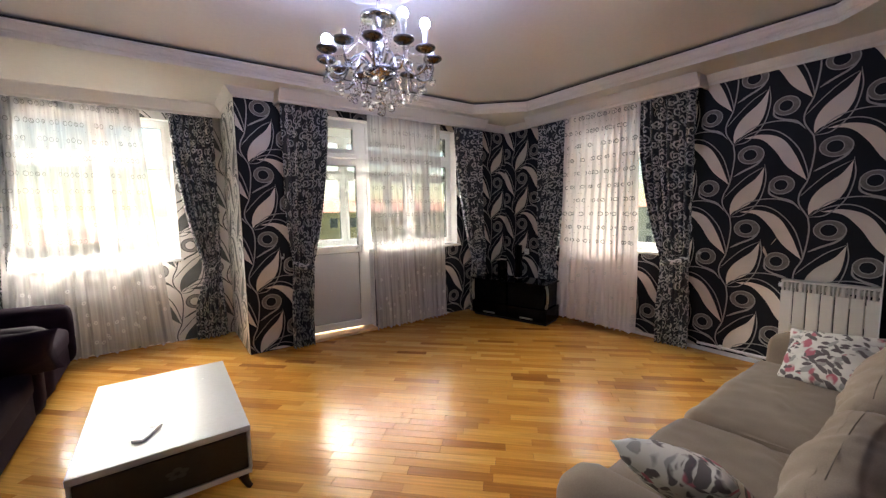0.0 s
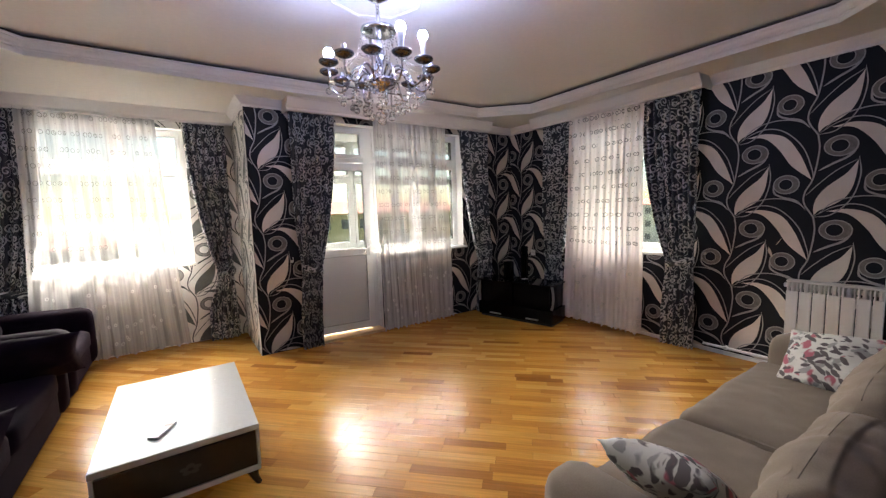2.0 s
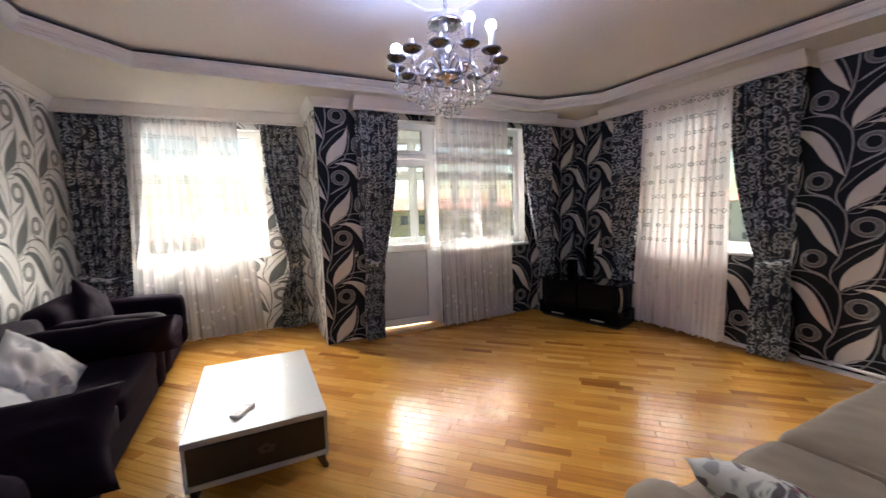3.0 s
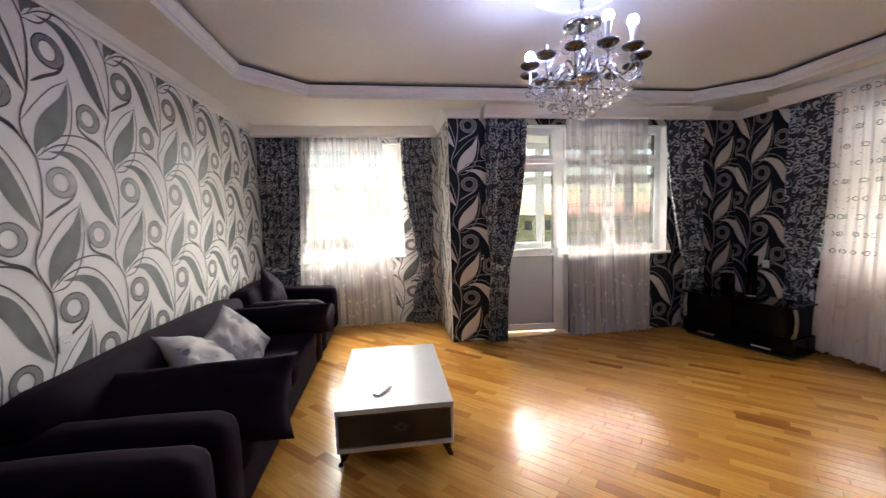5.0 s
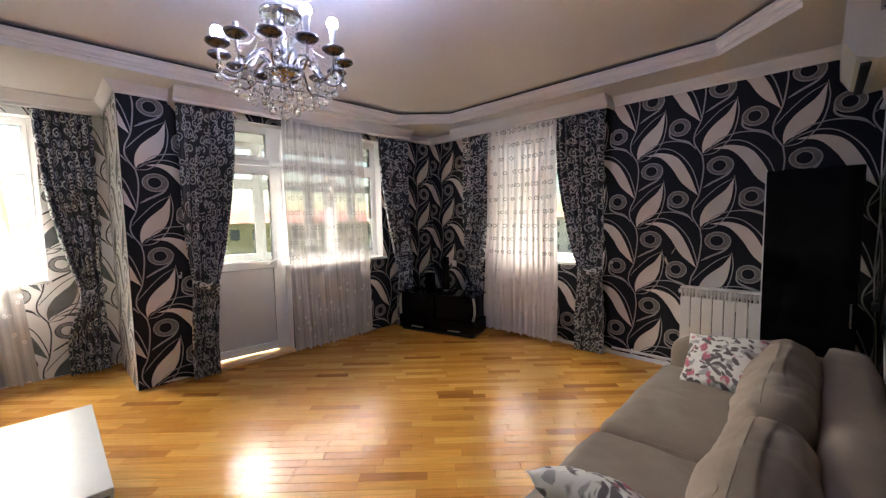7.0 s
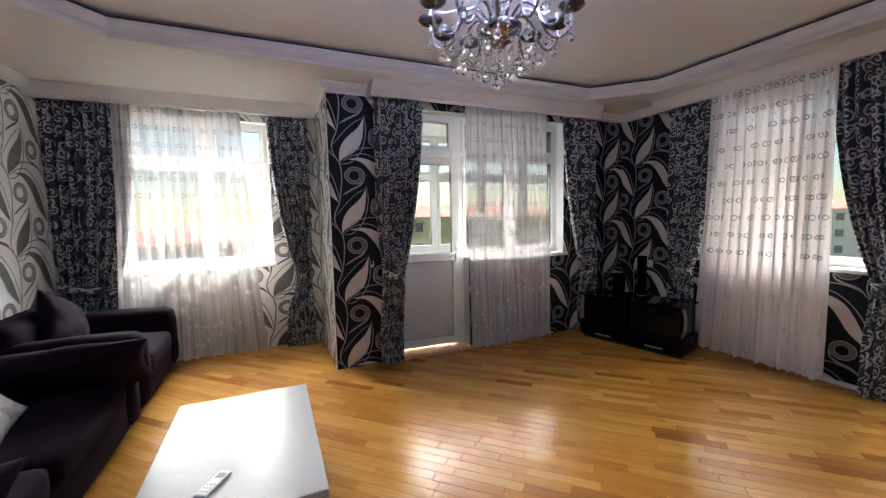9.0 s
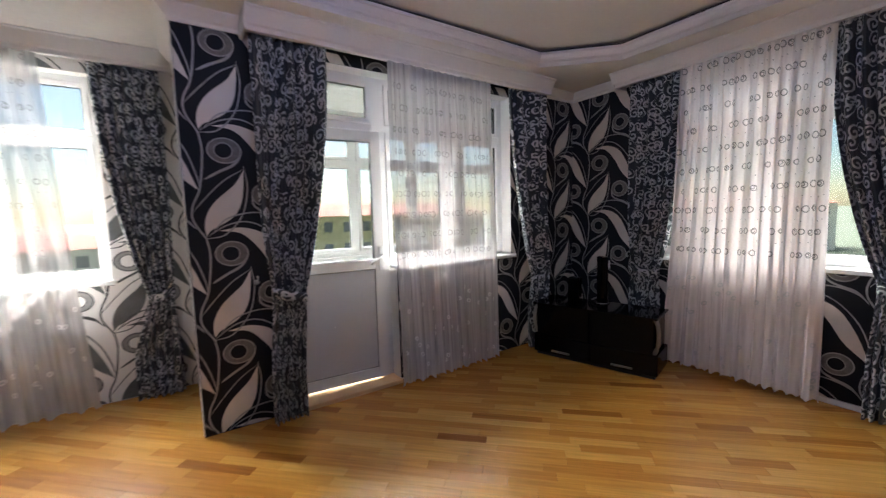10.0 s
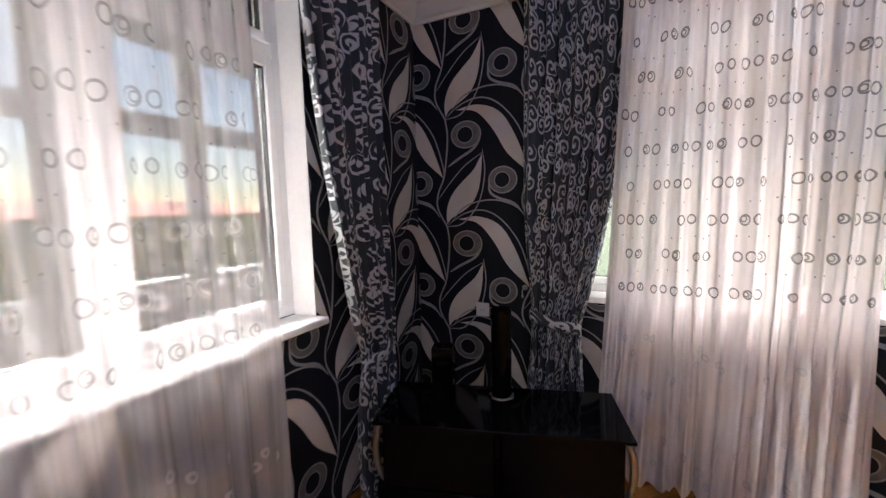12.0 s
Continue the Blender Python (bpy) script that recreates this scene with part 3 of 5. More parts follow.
def balcony_door():
    d = thing("door_1", "white plastic balcony door with a glazed upper half, standing ajar", "door", kind="structure")
    x0, x1, y0, z0, z1, s = DOOR_L + F + 0.003, MULL_L + 0.063, YD + 0.105, 0.052, 2.015, 0.085
    d.matrix_basis = pose(x0, y0, 0) @ pose(0, 0, 0, 0, 0, -4) @ pose(-x0, -y0, 0)
    b = bars(bmesh.new(), [(x0, x0 + s, y0, y0 + 0.06, z0, z1), (x1 - s, x1, y0, y0 + 0.06, z0, z1), (x0 + s - 0.004, x1 - s + 0.004, y0 + 0.002, y0 + 0.058, z0, z0 + s),
                           (x0 + s - 0.004, x1 - s + 0.004, y0 + 0.002, y0 + 0.058, z1 - s, z1), (x0 + s - 0.004, x1 - s + 0.004, y0 + 0.002, y0 + 0.058, 0.94, 1.02)], 0.007)
    part("door_frame", b, M_PVC, d)
    part("panel", boxes((x0 + s + 0.003, x1 - s - 0.003, y0 + 0.018, y0 + 0.042, z0 + s + 0.003, 0.937), bevel=0.003), M_PANEL, d, "pale grey lower panel")
    g = 0.005
    part("gasket", bars(bmesh.new(), [(x0 + s, x0 + s + g, y0 + 0.012, y0 + 0.045, 1.02, z1 - s), (x1 - s - g, x1 - s, y0 + 0.012, y0 + 0.045, 1.02, z1 - s), (x0 + s, x1 - s, y0 + 0.013, y0 + 0.044, 1.02, 1.02 + g), (x0 + s, x1 - s, y0 + 0.013, y0 + 0.044, z1 - s - g, z1 - s),
                                      (x0 + s, x1 - s, y0 + 0.012, y0 + 0.018, z0 + s - 0.002, z0 + s + 0.003), (x0 + s, x1 - s, y0 + 0.012, y0 + 0.018, 0.937, 0.942), (x1 - s - 0.003, x1 - s + 0.001, y0 + 0.012, y0 + 0.018, z0 + s, 0.937)], 0), M_BLACKM, d, "black rubber gasket")
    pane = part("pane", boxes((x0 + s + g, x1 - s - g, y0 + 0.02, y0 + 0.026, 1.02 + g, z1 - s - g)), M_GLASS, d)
    pane.visible_shadow = False
    part("lock_plate", boxes((x1 - 0.055, x1 - 0.022, y0 - 0.012, y0 + 0.002, 0.93, 1.12), bevel=0.004), M_PVC, d)
    h = tube(bmesh.new(), [(x1 - 0.038, y0 - 0.008, 1.05), (x1 - 0.038, y0 - 0.045, 1.05), (x1 - 0.055, y0 - 0.05, 1.047), (x1 - 0.10, y0 - 0.05, 1.012), (x1 - 0.135, y0 - 0.048, 0.985)], 0.009, 8)
    part("door_handle", h, M_PVC, d, "white lever handle", smooth=True)
    part("screw_cap", lathe(bmesh.new(), [(0.0, -0.003), (0.006, -0.003), (0.006, 0.0), (0.0, 0.001)], 10), M_PVC, d, at=pose(1.52, y0 + 0.016, 0.52, 90, 0, 0))
    return d


balcony_door()
structure("trim_door_posts", boxes((MULL_L + 0.015, MULL_R + 0.003, YD + 0.118, YD + 0.19, 0.0, SILL + 0.004), (DOOR_L, DOOR_L + F, YD + 0.12, YD + 0.19, 0.0, SILL + 0.004), bevel=0.005), M_PVC, "white plastic door posts", "frame")
structure("threshold", boxes((DOOR_L, MULL_R, YD - 0.05, YD + T, -0.012, 0.03), bevel=0.006), mat("pale_beech", (0.72, 0.47, 0.24), 0.35, var=0.1, scale=9), "pale wooden balcony door threshold", "threshold")

# ---- balcony beyond the door ----
BY = 5.55
structure("balcony_floor", boxes((PX + 0.24, XR + 1.2, YD + T, BY + 0.15, -0.2, -0.02)), M_PLASTER, "pale balcony floor", "floor")
structure("balcony_ceiling", boxes(*[(PX + 0.24, XR + 1.2, YD + T + 0.1 * k, YD + T + 0.1 * k + 0.092, 2.50, 2.53) for k in range(12)], (PX + 0.24, XR + 1.2, YD + T, BY + 0.15, 2.53, 2.6), bevel=0.0), M_PVC, "white boarded balcony ceiling", "ceiling")
structure("wall_balcony_parapet", boxes((PX + 0.24, XR + 1.2, BY, BY + 0.15, -0.2, 0.92), (XR + 1.05, XR + 1.2, YD + T, BY, -0.2, 2.55)), M_PLASTER, "white balcony parapet", "wall")
glazed("window_4", "y", BY + 0.03, [(PX + 0.24, PX + 0.29), (1.47, 1.53), (2.2, 2.26), (2.93, 2.99), (3.66, 3.72), (4.39, 4.45), (XR + 1.1, XR + 1.15)], [(0.92, 0.97), (1.92, 1.97), (2.45, 2.5)], label="white plastic balcony glazing", glass=M_SINGLE)

# ---- curtains ----


def cloth_surface(along, normal, base, left, right, folds, amp, seed, gather=None):
    """Returns f(s, z): a hanging cloth between the edges left(z) and right(z), measured along the wall, folded to both sides of base."""
    a, n = Vector(along), Vector(normal)
    ph = [random.Random(seed + k).uniform(0, 6.28) for k in range(4)]

    def f(s, z):
        l, r = left(z), right(z)
        u = l + (r - l) * s
        wob = s + 0.018 * math.sin(7 * s + ph[0] + 0.6 * z) + 0.01 * math.sin(17 * s + ph[1] - 0.9 * z)
        k = amp(z) if callable(amp) else amp
        d = k * (math.sin(6.2832 * folds * wob + ph[2]) + 0.35 * math.sin(6.2832 * folds * 2.3 * wob + ph[3] + 0.8 * z)) + 0.010 * math.sin(3 * z + 5 * s + ph[1])
        return a * u + n * (base + d) + Vector((0, 0, z))
    return f


def cloth_mesh(f, z0, z1, cols, rows, width, hem=None):
    bm = bmesh.new()
    uvl = bm.loops.layers.uv.new("uv")
    grid = []
    for j in range(rows + 1):
        row = []
        for i in range(cols + 1):
            s = i / cols
            z = z0 + (z1 - z0) * j / rows
            if hem and j == 0:
                z += hem(s)
            row.append(bm.verts.new(f(s, z)))
        grid.append(row)
    for j in range(rows):
        for i in range(cols):
            fc = bm.faces.new((grid[j][i], grid[j][i + 1], grid[j + 1][i + 1], grid[j + 1][i]))
            for lp, (di, dj) in zip(fc.loops, ((0, 0), (1, 0), (1, 1), (0, 1))):
                lp[uvl].uv = ((i + di) / cols * width, z0 + (z1 - z0) * (j + dj) / rows)
    return bm


def smoothstep(x):
    x = min(max(x, 0), 1)
    return x * x * (3 - 2 * x)


def drape(along, normal, base, outer, inner_top, inner_tie, inner_low, outer_tie, z0=0.012, z1=2.50, tie=0.86, folds=7, seed=1, label="", tieback=True):
    """A heavy curtain gathered by a tieback: its outer edge hangs beside the window and its inner edge sweeps in to the tie."""
    def inner(z):
        if z > tie:
            k = (z - tie) / (z1 - tie)
            return inner_tie + (inner_top - inner_tie) * (1 - (1 - k) ** 2.1)
        return inner_tie + (inner_low - inner_tie) * smoothstep((tie - z) / tie * 1.6)

    def outer_edge(z):
        k = math.exp(-((z - tie) / 0.35) ** 2)
        return outer + (outer_tie - outer) * k

    def depth(z):
        return 0.030 - 0.012 * math.exp(-((z - tie) / 0.12) ** 2)

    f = cloth_surface(along, normal, base, outer_edge, inner, folds, depth, seed)
    th = thing("drape", label or "dark grey drape with pale scrolls, tied back beside a window", "curtain", group="tied drapes")
    body = part("cloth", cloth_mesh(f, z0, z1, folds * 12, 46, abs(inner_top - outer) * 2.1), M_DRAPE, th, smooth=True)
    sol = body.modifiers.new("thickness", "SOLIDIFY")
    sol.thickness = 0.004
    if tieback:
        bm = bmesh.new()
        uvl = bm.loops.layers.uv.new("uv")
        rings = []
        lo, hi = sorted((outer_edge(tie), inner(tie)))
        a, n = Vector(along), Vector(normal)
        for k in range(25):
            t = 2 * math.pi * k / 24
            c = (lo + hi) / 2 + (hi - lo) / 2 * 1.03 * math.cos(t)
            d = base + (0.046 * math.sin(t))
            sag = -0.03 * math.cos(t) * (1 if inner_tie > outer_tie else -1)
            rings.append([bm.verts.new(a * c + n * (d + e) + Vector((0, 0, tie + sag + h))) for h, e in ((-0.032, -0.004), (-0.012, 0.005), (0.012, 0.005), (0.032, -0.004))])
        for k, (p, q) in enumerate(zip(rings, rings[1:])):
            for i in range(3):
                fc = bm.faces.new((p[i], q[i], q[i + 1], p[i + 1]))
                for lp, (dk, di) in zip(fc.loops, ((0, 0), (1, 0), (1, 1), (0, 1))):
                    lp[uvl].uv = ((k + dk) * 0.018, (i + di) * 0.021)
        tb = part("tieback", bm, M_DRAPE, th, smooth=True)
        sol = tb.modifiers.new("thickness", "SOLIDIFY")
        sol.thickness = 0.004
    return th


def voile(along, normal, base, u0, u1, material, seed, folds, amp=0.028, z0=0.03, z1=2.50, flare=(0.0, 0.0), ringed=(1.0, 2.4), label=""):
    """A sheer curtain with rows of embroidered rings in its upper part and a scalloped hem."""
    lo = min(u0, u1)
    f = cloth_surface(along, normal, base, lambda z: u0 - flare[0] * max(0, 1 - z / z1) ** 1.3, lambda z: u1 + flare[1] * max(0, 1 - z / z1) ** 1.3, folds, lambda z: amp * (0.55 + 0.45 * (1 - z / z1)), seed)
    th = thing("voile", label, "curtain", group="sheer curtains")
    width = abs(u1 - u0) * 1.5
    part("cloth", cloth_mesh(f, z0, z1, folds * 14, 26, width, hem=lambda s: 0.022 * abs(math.sin(s * folds * 3.1416 * 1.5))), material, th, smooth=True)
    rng = random.Random(seed)
    rings, dots, low = bmesh.new(), bmesh.new(), bmesh.new()
    n = Vector(normal)

    def ring(bm, s, z, r, w, seg=14):
        a, b = [], []
        for k in range(seg):
            t = 2 * math.pi * k / seg
            for rr, lst in ((r, a), (r - w, b)):
                ss = s + rr * math.cos(t) / width * 0.95
                lst.append(bm.verts.new(f(min(max(ss, 0.001), 0.999), z + rr * math.sin(t)) + n * 0.004))
        for k in range(seg):
            bm.faces.new((a[k], a[(k + 1) % seg], b[(k + 1) % seg], b[k]))

    z, row = ringed[0], 0
    while z < ringed[1]:
        s = rng.uniform(0.02, 0.06)
        while s < 0.97:
            for _ in range(rng.choice((1, 2, 2, 3, 4))):
                r = rng.choice((0.021, 0.023, 0.025))
                if s < 0.97:
                    ring(rings, s, z + rng.uniform(-0.004, 0.004), r, 0.0075)
                    if rng.random() < 0.3:
                        ring(rings, s + 0.006 / width, z + 0.002, r * 0.6, 0.006)
                s += 0.056 / width
            s += rng.choice((0.02, 0.05, 0.10)) / width
        for k in range(int(width / 0.055)):
            if rng.random() < 0.75:
                p = min(0.99, max(0.01, (k + rng.uniform(0, 0.6)) * 0.055 / width))
                ring(dots, p, z + 0.075 + rng.choice((0, 0.012)), 0.004, 0.0038, 6)
        z += 0.157
        row += 1
    for k in range(int(width * 26)):
        ring(low, rng.uniform(0.02, 0.98), rng.uniform(0.12, 0.8), 0.019, 0.011, 10)
    tagged(part("embroidery", rings, M_RING, th, "grey embroidered rings"), kind="stuff")
    tagged(part("sequin", dots, M_RING, th, "tiny grey dots"), kind="stuff")
    tagged(part("embroidery", low, M_FLOWER, th, "small white embroidered flowers"), kind="stuff")
    return th


X, Y = (1, 0, 0), (0, 1, 0)
M_FLOWER = sheer_material("white_embroidery", (0.93, 0.91, 0.89), 0.8)
NY, NX = (0, -1, 0), (-1, 0, 0)   # into the room
drape(X, NY, -(YD - 0.115), 1.02, 1.49, 1.27, 1.24, 1.06, folds=7, seed=3, tie=0.86, label="dark grey scroll drape tied back beside the balcony door")
drape(X, NY, -(YD - 0.115), 3.62, 3.16, 3.44, 3.40, 3.66, folds=7, seed=5, tie=0.72, label="dark grey scroll drape tied back in the corner beside a window")
drape(Y, NX, -(XR - 0.115), 3.50, 2.98, 3.20, 3.18, 3.46, folds=7, seed=8, tie=0.80, label="dark grey scroll drape tied back behind the black media unit")
drape(Y, NX, -(XR - 0.115), 1.60, 2.14, 1.88, 1.90, 1.62, folds=8, seed=11, tie=0.86, label="dark grey scroll drape tied back beside the side window")
drape(X, NY, -(YW - 0.115), 0.54, 0.14, 0.36, 0.24, 0.52, folds=6, seed=14, tie=0.80, label="dark grey scroll drape tied back in the alcove")
drape(X, NY, -(YW - 0.115), -1.64, -0.99, -1.18, -1.15, -1.62, folds=9, seed=17, tie=0.80, label="dark grey scroll drape hanging in the alcove's far corner")
voile(X, NY, -(YD - 0.165), 1.91, 2.90, M_SHEER, 21, 12, amp=0.017, flare=(-0.04, 0.06), ringed=(1.05, 2.45), label="sheer white voile with grey rings over the balcony window")
voile(Y, NX, -(XR - 0.165), 2.12, 3.03, M_SHEERW, 24, 12, flare=(0.02, 0.10), ringed=(1.02, 2.5), label="cream sheer voile with grey rings over the side window")
voile(X, NY, -(YW - 0.165), -1.12, -0.10, M_SHEER, 27, 11, flare=(0.10, 0.14), ringed=(1.02, 2.45), label="sheer white voile with grey rings over the alcove window")

# ---- printed wallpaper pattern: vines of leaves and swirls, repeat 0.53 x 0.64 m ----
PU, PV = 0.53, 0.64


def motif():
    """One repeat as (kind, quads), kind 0 leaf, 1 ring, 2 line; places relative to the fork from which the upright leaf grows."""
    shapes = []

    def band(kind, left, right, n=18):
        a, b = curve(left, n), curve(right, n)
        shapes.append((kind, [(a[i], a[i + 1], b[i + 1], b[i]) for i in range(n - 1)]))

    def stroke(pts, w=0.0085, n=22, taper=True):
        c = curve(pts, n)
        a, b = [], []
        for i, p in enumerate(c):
            d = c[min(i + 1, n - 1)] - c[max(i - 1, 0)]
            d = np.array((-d[1], d[0])) / (np.hypot(*d) + 1e-9)
            h = w / 2 * (min(1, 0.35 + 4 * min(i, n - 1 - i) / n) if taper else 1)
            a.append(p + d * h)
            b.append(p - d * h)
        shapes.append((2, [(a[i], a[i + 1], b[i + 1], b[i]) for i in range(n - 1)]))

    def ring(cx, cy, rx, ry, ix, iy, dx):
        n = 26
        t = [2 * math.pi * k / n for k in range(n + 1)]

        def loop(ox, kx, ky):
            return [np.array((cx + ox + kx * math.cos(q), cy + ky * math.sin(q))) for q in t]
        o, o2, i2, i1 = loop(0, rx, ry), loop(0.1 * dx, rx - 0.008, ry - 0.008), loop(dx, ix + 0.006, iy + 0.006), loop(dx, ix, iy)
        shapes.append((1, [(o2[k], o2[k + 1], i2[k + 1], i2[k]) for k in range(n)]))
        shapes.append((2, [(o[k], o[k + 1], o2[k + 1], o2[k]) for k in range(n)]))
        shapes.append((2, [(i2[k], i2[k + 1], i1[k + 1], i1[k]) for k in range(n)]))

    band(0, [(0.002, 0.016), (-0.004, 0.075), (0.010, 0.145), (0.050, 0.215), (0.110, 0.275), (0.175, 0.335), (0.230, 0.425)], [(0.002, 0.016), (0.030, 0.052), (0.085, 0.082), (0.160, 0.135), (0.204, 0.215), (0.222, 0.310), (0.230, 0.425)], 26)
    band(0, [(-0.46, 0.046), (-0.33, 0.062), (-0.195, 0.008), (-0.10, -0.14), (-0.022, -0.345)], [(-0.46, 0.046), (-0.335, 0.022), (-0.235, -0.085), (-0.15, -0.225), (-0.022, -0.345)])
    stroke([(0.0, 0.0), (0.012, -0.12), (-0.014, -0.33), (-0.058, -0.44), (-0.06, -0.53), (0.0, -0.64)], 0.011, 36, False)
    stroke([(0.0, 0.0), (0.105, 0.022), (0.205, 0.14), (0.245, 0.31), (0.232, 0.45)])
    stroke([(-0.055, 0.17), (0.02, 0.26), (0.12, 0.36), (0.23, 0.43)], 0.007)
    stroke([(-0.525, 0.01), (-0.42, 0.078), (-0.30, 0.098), (-0.19, 0.045), (-0.085, -0.085), (-0.028, -0.25), (-0.014, -0.34)])
    stroke([(-0.50, 0.03), (-0.42, 0.115), (-0.31, 0.152), (-0.20, 0.152), (-0.10, 0.115), (-0.05, 0.06)])
    ring(0.131, -0.10, 0.096, 0.080, 0.047, 0.044, -0.006)
    ring(-0.178, 0.268, 0.086, 0.078, 0.042, 0.041, -0.004)
    stroke([(0.014, -0.278), (0.09, -0.232), (0.175, -0.185), (0.222, -0.125)], 0.016)
    stroke([(-0.262, 0.262), (-0.252, 0.20), (-0.20, 0.165), (-0.115, 0.135), (-0.055, 0.07)], 0.014)
    return shapes


MOTIF = motif()


def wallpaper(wall, origin, along, normal, phase, rects, materials, label):
    """Prints the pattern on rectangles (u0, u1, v0, v1) of a wall; u runs along the wall, v is the height."""
    o, a, n = Vector(origin), Vector(along), Vector(normal)
    lift = (0.0022, 0.0022, 0.0034)
    out = bmesh.new()
    for u0, u1, v0, v1 in rects:
        bm = bmesh.new()
        i0, i1 = int(math.floor((u0 - phase[0]) / PU)) - 1, int(math.ceil((u1 - phase[0]) / PU)) + 1
        j0, j1 = int(math.floor((v0 - phase[1]) / PV)) - 1, int(math.ceil((v1 - phase[1]) / PV)) + 1
        verts, faces, kinds = [], [], []
        for i in range(i0, i1 + 1):
            for j in range(j0, j1 + 1):
                cu, cv = phase[0] + i * PU, phase[1] + j * PV
                for kind, quads in MOTIF:
                    for q in quads:
                        us, vs = [p[0] + cu for p in q], [p[1] + cv for p in q]
                        if max(us) < u0 or min(us) > u1 or max(vs) < v0 or min(vs) > v1:
                            continue
                        faces.append([bm.verts.new((u, v, lift[kind])) for u, v in zip(us, vs)])
                        kinds.append(kind)
        for vv, kind in zip(faces, kinds):
            bm.faces.new(vv).material_index = kind
        for co, no in (((u0, 0, 0), (1, 0, 0)), ((u1, 0, 0), (-1, 0, 0)), ((0, v0, 0), (0, 1, 0)), ((0, v1, 0), (0, -1, 0))):
            bmesh.ops.bisect_plane(bm, geom=bm.verts[:] + bm.edges[:] + bm.faces[:], plane_co=co, plane_no=no, clear_inner=True)
        bmesh.ops.remove_doubles(bm, verts=bm.verts, dist=1e-5)
        me = bpy.data.meshes.new("tmp")
        bm.to_mesh(me)
        bm.free()
        out.from_mesh(me)
        bpy.data.meshes.remove(me)
    for v in out.verts:
        u, h, d = v.co
        v.co = o + a * u + n * d + Vector((0, 0, h))
    return part("printed_pattern", out, materials, wall, label)


DARKSET, LIGHTSET = (M_DLEAF, M_DRING, M_DLINE), (M_LLEAF, M_LRING, M_LLINE)
LBL_D, LBL_L = "cream leaves and taupe swirls", "charcoal leaves and grey swirls"
wallpaper(wall_right, (XR, 0, 0), (0, -1, 0), NX, (-1.345, 1.295), [(-W2A, -YB, 0.004, 2.51), (-YD, -W2B, 0.004, 2.51), (-W2B, -W2A, 0.004, W2S - 0.03)], DARKSET, LBL_D)
wallpaper(wall_balcony, (0, YD, 0), X, NY, (0.725, 1.25), [(PX + 0.002, DOOR_L, 0.004, 2.51), (OP_R, XR - 0.004, 0.004, 2.51), (MULL_R + 0.01, OP_R, 0.004, SILL - 0.03), (DOOR_L, OP_R, OP_T + 0.002, 2.51)], DARKSET, LBL_D)
wallpaper(wall_left, (XL, 0, 0), Y, (1, 0, 0), (2.54, 1.76), [(YB, YW - 0.004, 0.003, 2.51)], LIGHTSET, LBL_L)
wallpaper(wall_alcove, (0, YW, 0), X, NY, (0.12, 1.17), [(XL + 0.004, W1A, 0.004, 2.5), (W1B, PX - 0.006, 0.004, 2.5), (W1A, W1B, 0.004, W1S - 0.03), (W1A, W1B, W1T + 0.002, 2.5)], LIGHTSET, LBL_L)
wallpaper(pale_skin, (PX - 0.004, 0, 0), (0, -1, 0), NX, (-4.5, 1.10), [(-YW + 0.004, -YD - 0.014, 0.004, 2.5)], LIGHTSET, LBL_L)
wallpaper(wall_back, (0, YB, 0), (-1, 0, 0), Y, (-1.2, 1.25), [(-XR + 0.004, -0.76, 0.004, 2.5)], DARKSET, LBL_D)

# ---- soft furniture ----


def soft(sx, sy, sz, r=0.05, cuts=7, puff=(0, 0, 0), crease=0.0, seed=0):
    """A padded block about the origin: rounded edges, sides bulging by puff, and shallow wrinkles."""
    bm = bmesh.new()
    bmesh.ops.create_cube(bm, size=2)
    bmesh.ops.subdivide_edges(bm, edges=bm.edges[:], cuts=cuts, use_grid_fill=True)
    h = (sx / 2, sy / 2, sz / 2)
    r = min(r, *h)
    for v in bm.verts:
        q = [c * k for c, k in zip(v.co, h)]
        core = [max(-k + r, min(k - r, c)) for c, k in zip(q, h)]
        d = Vector([a - b for a, b in zip(q, core)])
        if d.length > 1e-9:
            d = d.normalized() * r
        p = Vector(core) + d
        n = [p[i] / h[i] for i in range(3)]
        for i in range(3):
            j, k = (i + 1) % 3, (i + 2) % 3
            p[i] += n[i] * puff[i] * max(0, 1 - n[j] ** 2) * max(0, 1 - n[k] ** 2)
        if crease:
            s = Vector((p.x * 5 + seed, p.y * 5, p.z * 5))
            p += v.normal * crease * (noise.noise(s) + 0.5 * noise.noise(s * 2.7))
        v.co = p
    bmesh.ops.recalc_face_normals(bm, faces=bm.faces)
    return bm


def folds(bm, axis, along, lines):
    """Pressed-in folds on the skin that faces along an axis: each line is (a, b, turn in degrees, half length, width, depth) in the other two axes."""
    ia, ib = along
    for v in bm.verts:
        if v.normal[axis] < 0.35:
            continue
        for a, b, turn, half, wide, deep in lines:
            u, w = v.co[ia] - a, v.co[ib] - b
            c, s = math.cos(radians(turn)), math.sin(radians(turn))
            p, q = u * c + w * s, -u * s + w * c + 0.12 * (u * c + w * s) ** 2 / max(half, 0.01)
            if abs(p) < half:
                v.co[axis] -= deep * math.cos(p / half * math.pi / 2) * (math.exp(-(q / wide) ** 2) - 0.6 * math.exp(-((q - 1.9 * wide) / wide) ** 2))
    return bm


